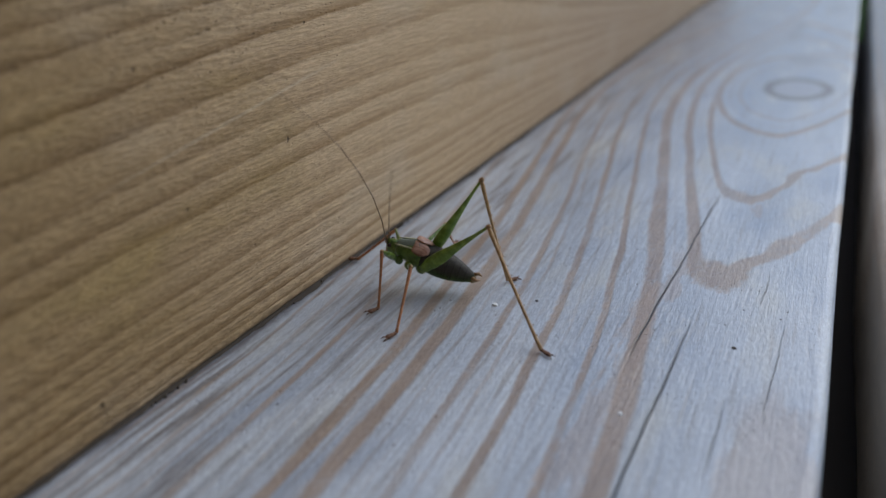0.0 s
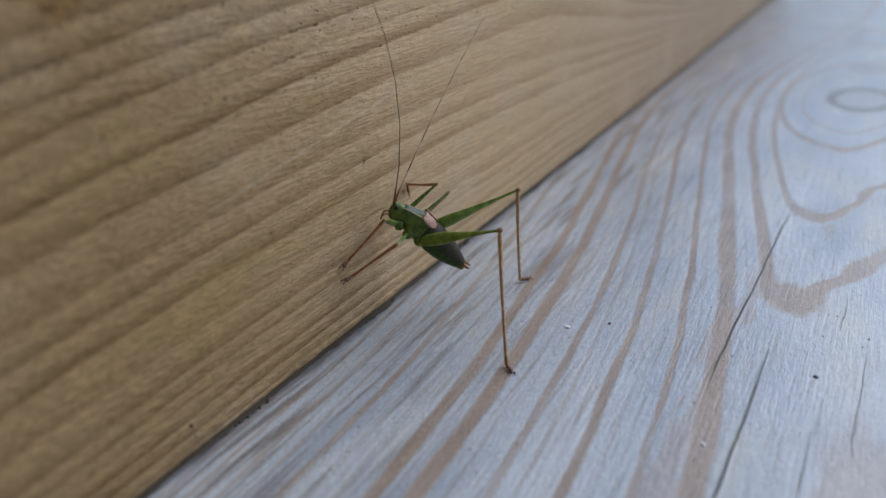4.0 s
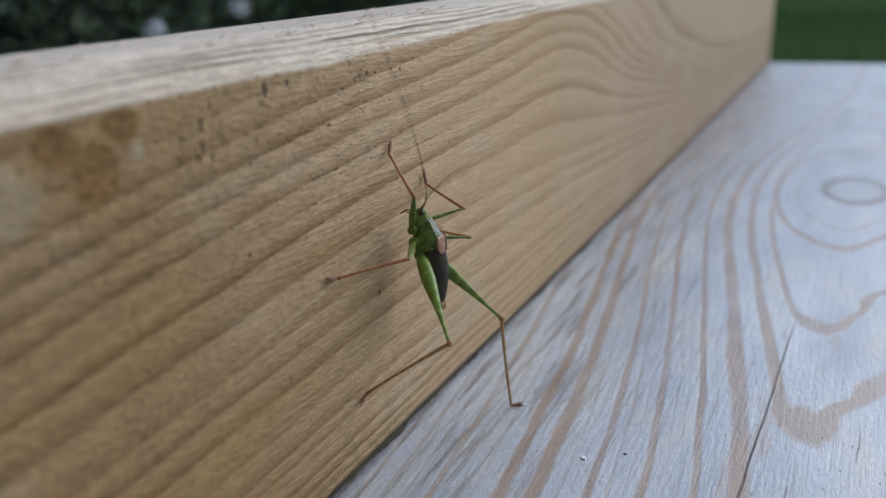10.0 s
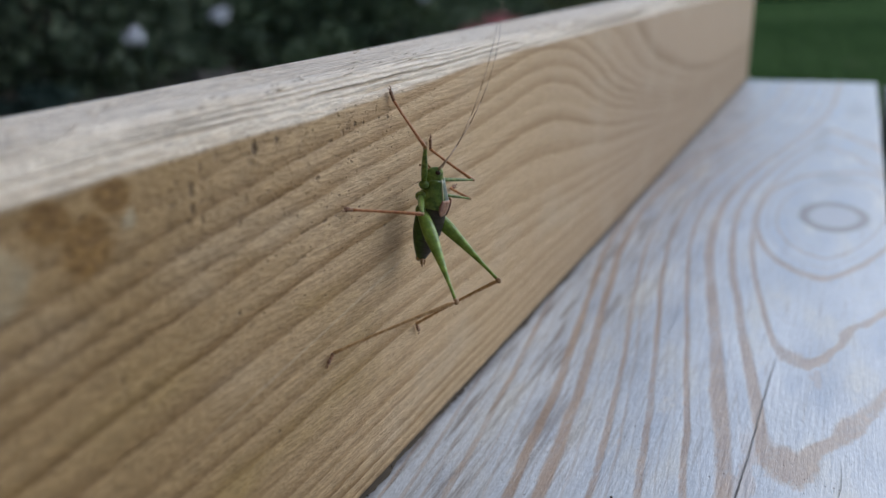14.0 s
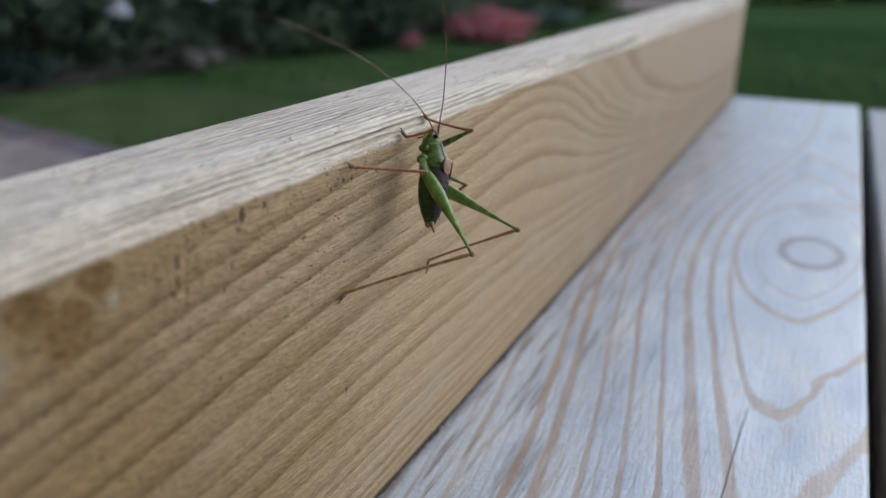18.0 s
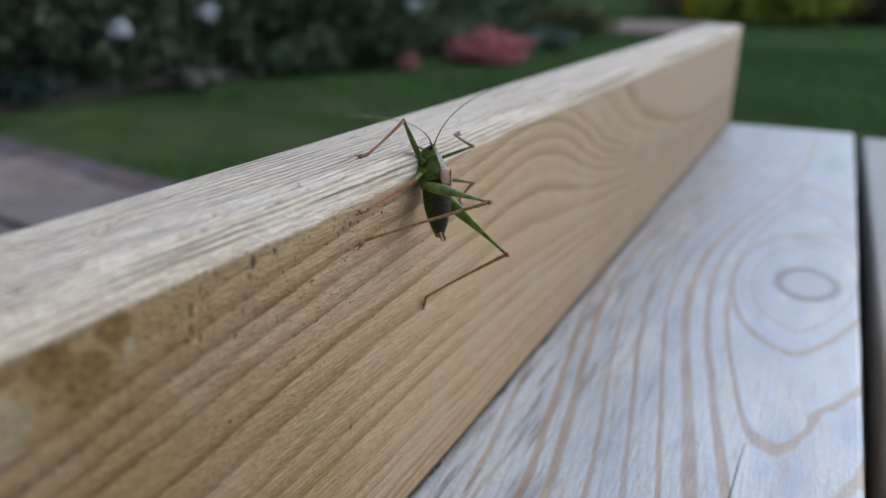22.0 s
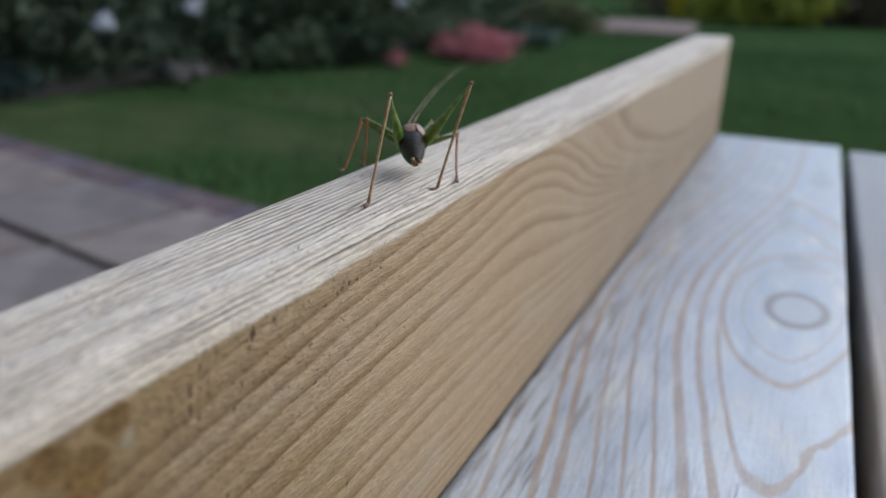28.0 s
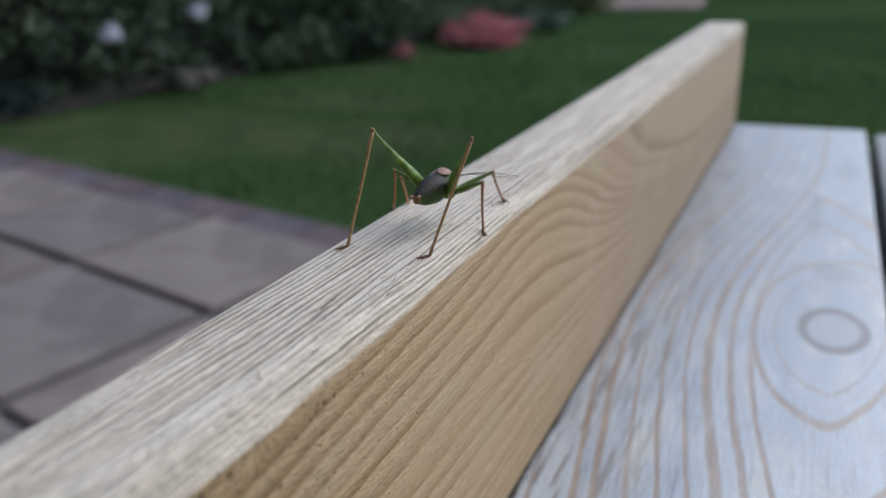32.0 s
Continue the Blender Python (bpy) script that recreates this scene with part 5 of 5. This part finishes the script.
            (8, (-1.06, -0.93, 0.70), (0.10, 1.61, 1.15), (0.05, 1.46, 0.97)),
            (9, (-1.43, -0.93, 0.23), (0.06, 1.38, 1.26), (0.05, 1.19, 1.07)),
            (10, (-1.41, -1.00, 0.22), (0.06, 1.46, 1.20), (0.05, 1.17, 1.09)),
            (11, (-1.09, -0.91, 0.86), (0.06, 1.44, 1.20), (0.05, 1.20, 1.14)),
            (12, (-1.22, -0.44, 1.01), (0.06, 1.24, 2.76), (0.05, 0.93, 2.72)),
            (13, (-1.36, -0.48, 0.87), (0.06, 1.22, 2.71), (0.05, 0.90, 2.68)),
            (14, (-1.14, -0.93, 0.71), (0.06, 1.10, 2.82), (0.05, 0.92, 2.69)),
            (17, (-1.24, -0.76, 0.76), (0.08, 2.26, 3.50), (0.05, 2.06, 3.35)),
            (18, (-0.50, -1.40, 0.57), (0.06, 2.10, 4.24), (0.05, 1.90, 4.19)),
            (19, (-0.86, -1.33, 0.45), (0.06, 2.09, 4.25), (0.05, 1.84, 4.19)),
            (20, (-0.91, -1.27, 0.50), (0.06, 2.10, 4.26), (0.05, 1.87, 4.18)),
            (21, (-1.00, -1.27, 0.38), (0.06, 2.09, 4.23), (0.05, 1.86, 4.20)),
            (22, (-0.90, -0.60, 1.17), (0.06, 2.52, 5.58), (0.05, 2.18, 5.50)),
            (23, (-0.99, -0.86, 0.95), (0.06, 2.25, 5.57), (0.05, 1.92, 5.53)),
            (24, (-1.08, -0.81, 0.92), (0.06, 2.37, 5.59), (0.05, 1.86, 5.52)),
            (25, (-1.23, -0.26, 1.07), (-0.32, 3.03, 6.65), (-0.30, 2.63, 6.63)),
            (28, (-0.88, -1.00, 0.99), (-0.54, 3.66, 6.65), (-0.50, 3.44, 6.65)),
            (28.55, (-0.88, -1.00, 0.99), (-0.54, 3.66, 6.65), (-0.50, 3.44, 6.65)),
            (29, (-0.67, -0.52, 1.34), (-2.22, 5.56, 7.16), (-2.44, 5.59, 7.19)),
            (29.45, (-0.86, -0.86, 1.09), (-1.69, 5.55, 6.66), (-1.89, 5.20, 6.64)),
            (30, (-0.86, -0.86, 1.09), (-1.69, 5.55, 6.66), (-1.89, 5.20, 6.64)),
            (31, (-0.94, -0.84, 1.05), (-1.68, 5.56, 6.66), (-1.79, 5.05, 6.64)),
            (32, (-0.50, -0.96, 1.16), (-1.64, 5.50, 6.66), (-1.82, 5.14, 6.64)),
        ],
        "HR": [
            (0, (0.52, -0.52, 1.43), (2.93, 3.65, 0.05), (3.06, 3.81, 0.04)),
            (1, (1.24, -0.67, 0.98), (2.95, 3.58, 0.05), (3.07, 3.85, 0.04)),
            (2, (0.58, -0.45, 1.38), (2.30, 4.30, 0.07), (2.37, 4.69, 0.04)),
            (5, (0.43, -0.93, 1.19), (1.43, 3.90, 0.05), (1.61, 3.96, 0.04)),
            (6, (0.99, -0.96, 0.95), (1.40, 3.93, 0.05), (1.56, 3.99, 0.04)),
            (7, (0.90, -1.10, 0.88), (1.43, 3.83, 0.05), (1.58, 3.98, 0.04)),
            (8, (0.76, -1.19, 0.89), (1.45, 3.74, 0.05), (1.61, 3.87, 0.04)),
            (9, (0.49, -1.44, 0.60), (1.45, 3.71, 0.05), (1.61, 3.89, 0.04)),
            (10, (0.50, -1.40, 0.61), (1.44, 3.76, 0.05), (1.60, 3.90, 0.04)),
            (11, (0.75, -1.47, 0.35), (1.40, 3.93, 0.05), (1.59, 4.06, 0.04)),
            (11.45, (-0.06, -0.56, 1.42), (0.06, 3.50, 2.33), (0.05, 3.54, 2.18)),
            (12, (-0.06, -0.56, 1.42), (0.06, 3.50, 2.33), (0.05, 3.54, 2.18)),
            (13, (0.11, -0.75, 1.33), (0.06, 3.49, 2.20), (0.05, 3.54, 2.10)),
            (14, (-0.24, -0.84, 1.26), (0.06, 3.55, 2.24), (0.05, 3.61, 2.12)),
            (17, (0.27, -1.48, 0.58), (0.06, 4.26, 1.99), (0.05, 4.34, 1.79)),
            (18, (0.86, -0.67, 1.27), (0.06, 4.77, 3.85), (0.05, 4.75, 3.75)),
            (19, (0.24, -0.91, 1.28), (0.06, 4.60, 3.96), (0.05, 4.51, 3.83)),
            (20, (0.29, -0.93, 1.26), (0.06, 4.57, 3.98), (0.05, 4.49, 3.85)),
            (21, (0.39, -1.06, 1.14), (0.06, 4.58, 3.92), (0.05, 4.51, 3.83)),
            (22, (0.40, -1.32, 0.87), (0.06, 4.56, 3.94), (0.05, 4.51, 3.82)),
            (23, (0.58, -1.44, 0.64), (0.06, 4.57, 3.94), (0.05, 4.51, 3.81)),
            (24, (0.55, -1.53, 0.47), (0.06, 4.50, 3.93), (0.05, 4.36, 3.88)),
            (25, (0.87, -1.45, 0.29), (0.06, 4.43, 3.94), (0.05, 4.34, 3.84)),
            (28, (0.54, -0.49, 1.43), (-0.09, 5.27, 6.61), (-0.17, 5.06, 6.61)),
            (29, (0.73, -0.65, 1.29), (-0.21, 5.58, 6.66), (-0.32, 5.39, 6.66)),
            (30, (0.76, -0.86, 1.17), (-0.24, 5.64, 6.66), (-0.31, 5.43, 6.66)),
            (31, (0.66, -0.89, 1.19), (-0.22, 5.61, 6.66), (-0.27, 5.40, 6.66)),
            (32, (1.17, -0.92, 0.82), (-0.18, 5.57, 6.66), (-0.30, 5.38, 6.66)),
        ],
    }
    # feelers: seconds, the way they start out and the way they end
    feelers = {
        "L": [
            (0, (-0.32, 0.07, 0.95), (-0.62, 0.43, 0.66)),
            (1, (-0.53, 0.27, 0.81), (-0.34, 0.80, 0.50)),
            (2, (-0.46, 0.50, 0.73), (-0.76, 0.60, 0.27)),
            (5, (-0.05, 0.44, 0.90), (-0.07, 0.96, 0.26)),
            (6, (-0.53, 0.31, 0.79), (0.03, 0.91, 0.40)),
            (7, (0.70, 0.29, 0.65), (0.05, 0.99, 0.11)),
            (8, (0.32, 0.71, 0.63), (0.05, 0.99, -0.10)),
            (9, (-0.56, 0.67, 0.49), (-0.40, 0.84, -0.37)),
            (10, (-0.92, 0.16, 0.36), (-0.42, 0.91, -0.05)),
            (11, (-0.60, 0.29, 0.75), (-0.18, 0.96, -0.21)),
            (12, (-0.79, 0.47, 0.39), (-0.41, 0.88, -0.26)),
            (13, (0.01, 0.94, 0.33), (-0.09, 0.78, -0.62)),
            (14, (0.99, 0.13, 0.02), (0.44, 0.90, -0.04)),
            (17, (-0.64, 0.76, -0.09), (-0.97, 0.12, -0.20)),
            (18, (-1.00, -0.03, -0.08), (-0.85, -0.26, -0.45)),
            (19, (-0.97, 0.01, -0.24), (-0.77, -0.29, -0.57)),
            (20, (-0.96, 0.11, -0.25), (-0.84, -0.29, -0.45)),
            (21, (-1.00, 0.02, -0.02), (-0.81, -0.17, -0.57)),
            (22, (-0.92, -0.12, 0.37), (-0.97, -0.25, 0.03)),
            (23, (-0.87, -0.29, 0.40), (-0.88, -0.45, -0.14)),
            (24, (-0.86, -0.24, 0.44), (-0.89, -0.40, 0.19)),
            (25, (-0.91, -0.14, 0.39), (-0.83, -0.53, -0.19)),
            (28, (0.29, 0.95, 0.12), (0.41, 0.91, 0.06)),
            (29, (0.07, -0.97, 0.21), (0.18, -0.98, 0.08)),
            (30, (0.29, -0.93, 0.24), (0.36, -0.92, 0.15)),
            (31, (0.22, -0.94, 0.27), (0.28, -0.93, 0.23)),
            (32, (0.55, -0.82, 0.16), (0.58, -0.81, 0.06)),
        ],
        "R": [
            (0, (-0.58, -0.14, 0.80), (-0.58, -0.16, 0.80)),
            (1, (-0.68, 0.16, 0.72), (-0.68, 0.17, 0.71)),
            (2, (0.81, 0.18, 0.56), (0.81, 0.18, 0.56)),
            (5, (0.71, 0.16, 0.68), (0.70, 0.04, 0.71)),
            (6, (0.37, 0.36, 0.86), (0.08, 0.99, 0.10)),
            (7, (-0.80, 0.28, 0.53), (-0.79, 0.25, 0.56)),
            (8, (0.72, 0.65, 0.26), (0.76, 0.42, 0.49)),
            (9, (-0.88, 0.29, 0.37), (-0.88, 0.25, 0.41)),
            (10, (-0.91, 0.27, 0.33), (-0.90, 0.14, 0.41)),
            (11, (0.95, -0.22, -0.22), (0.94, -0.25, -0.22)),
            (12, (-0.86, 0.41, 0.30), (-0.86, 0.40, 0.32)),
            (13, (0.84, 0.54, 0.08), (0.54, 0.75, -0.39)),
            (14, (0.85, 0.49, 0.19), (0.74, 0.64, -0.18)),
            (17, (-0.53, 0.84, -0.03), (-0.80, 0.31, -0.51)),
            (18, (-0.73, 0.62, 0.28), (-0.73, 0.60, -0.33)),
            (19, (0.06, 0.94, 0.33), (0.04, 0.99, 0.14)),
            (20, (0.66, 0.61, 0.45), (0.62, 0.52, 0.59)),
            (21, (-0.98, -0.09, 0.18), (-0.98, -0.06, 0.16)),
            (22, (-0.88, -0.06, 0.47), (-0.77, -0.23, 0.60)),
            (23, (0.57, 0.80, 0.16), (0.84, 0.40, 0.36)),
            (24, (0.65, 0.76, -0.10), (0.97, 0.25, 0.05)),
            (25, (0.60, 0.80, 0.06), (0.74, 0.67, 0.05)),
            (28, (0.28, 0.92, 0.27), (0.52, 0.84, 0.15)),
            (29, (0.10, -0.96, 0.26), (0.22, -0.97, 0.07)),
            (30, (0.34, -0.90, 0.27), (0.40, -0.90, 0.14)),
            (31, (0.27, -0.92, 0.30), (0.32, -0.92, 0.23)),
            (32, (0.58, -0.79, 0.17), (0.60, -0.80, 0.05)),
        ],
    }
    walk(cricket, [(t, body_at(body, t)) for t in times])
    for key, rows in legs.items():
        for piece, keyed in zip(LEGS[key], leg_rows(times, body, key, rows)):
            walk(piece, keyed)
    for s, rows in feelers.items():
        sign = -1 if s == "L" else 1
        long, links = ANTENNAE[s]
        step = long / ANTENNA_LINKS
        keyed = [[] for _ in links]
        for t in times:
            i, j, u = between(rows, t)
            out, tip = (Vector(rows[i][n]).lerp(Vector(rows[j][n]), ease(u)) for n in (1, 2))
            at = Vector((sign * 0.045, 0.735, 0.02))
            for k in range(ANTENNA_LINKS):
                way = out.lerp(tip, (k + 0.5) / ANTENNA_LINKS).normalized()
                keyed[k].append((t, Matrix.Translation(at * C) @ Vector((0, 1, 0)).rotation_difference(way).to_matrix().to_4x4()))
                at = at + way * step
        for piece, piece_rows in zip(links, keyed):
            walk(piece, piece_rows)


motions()
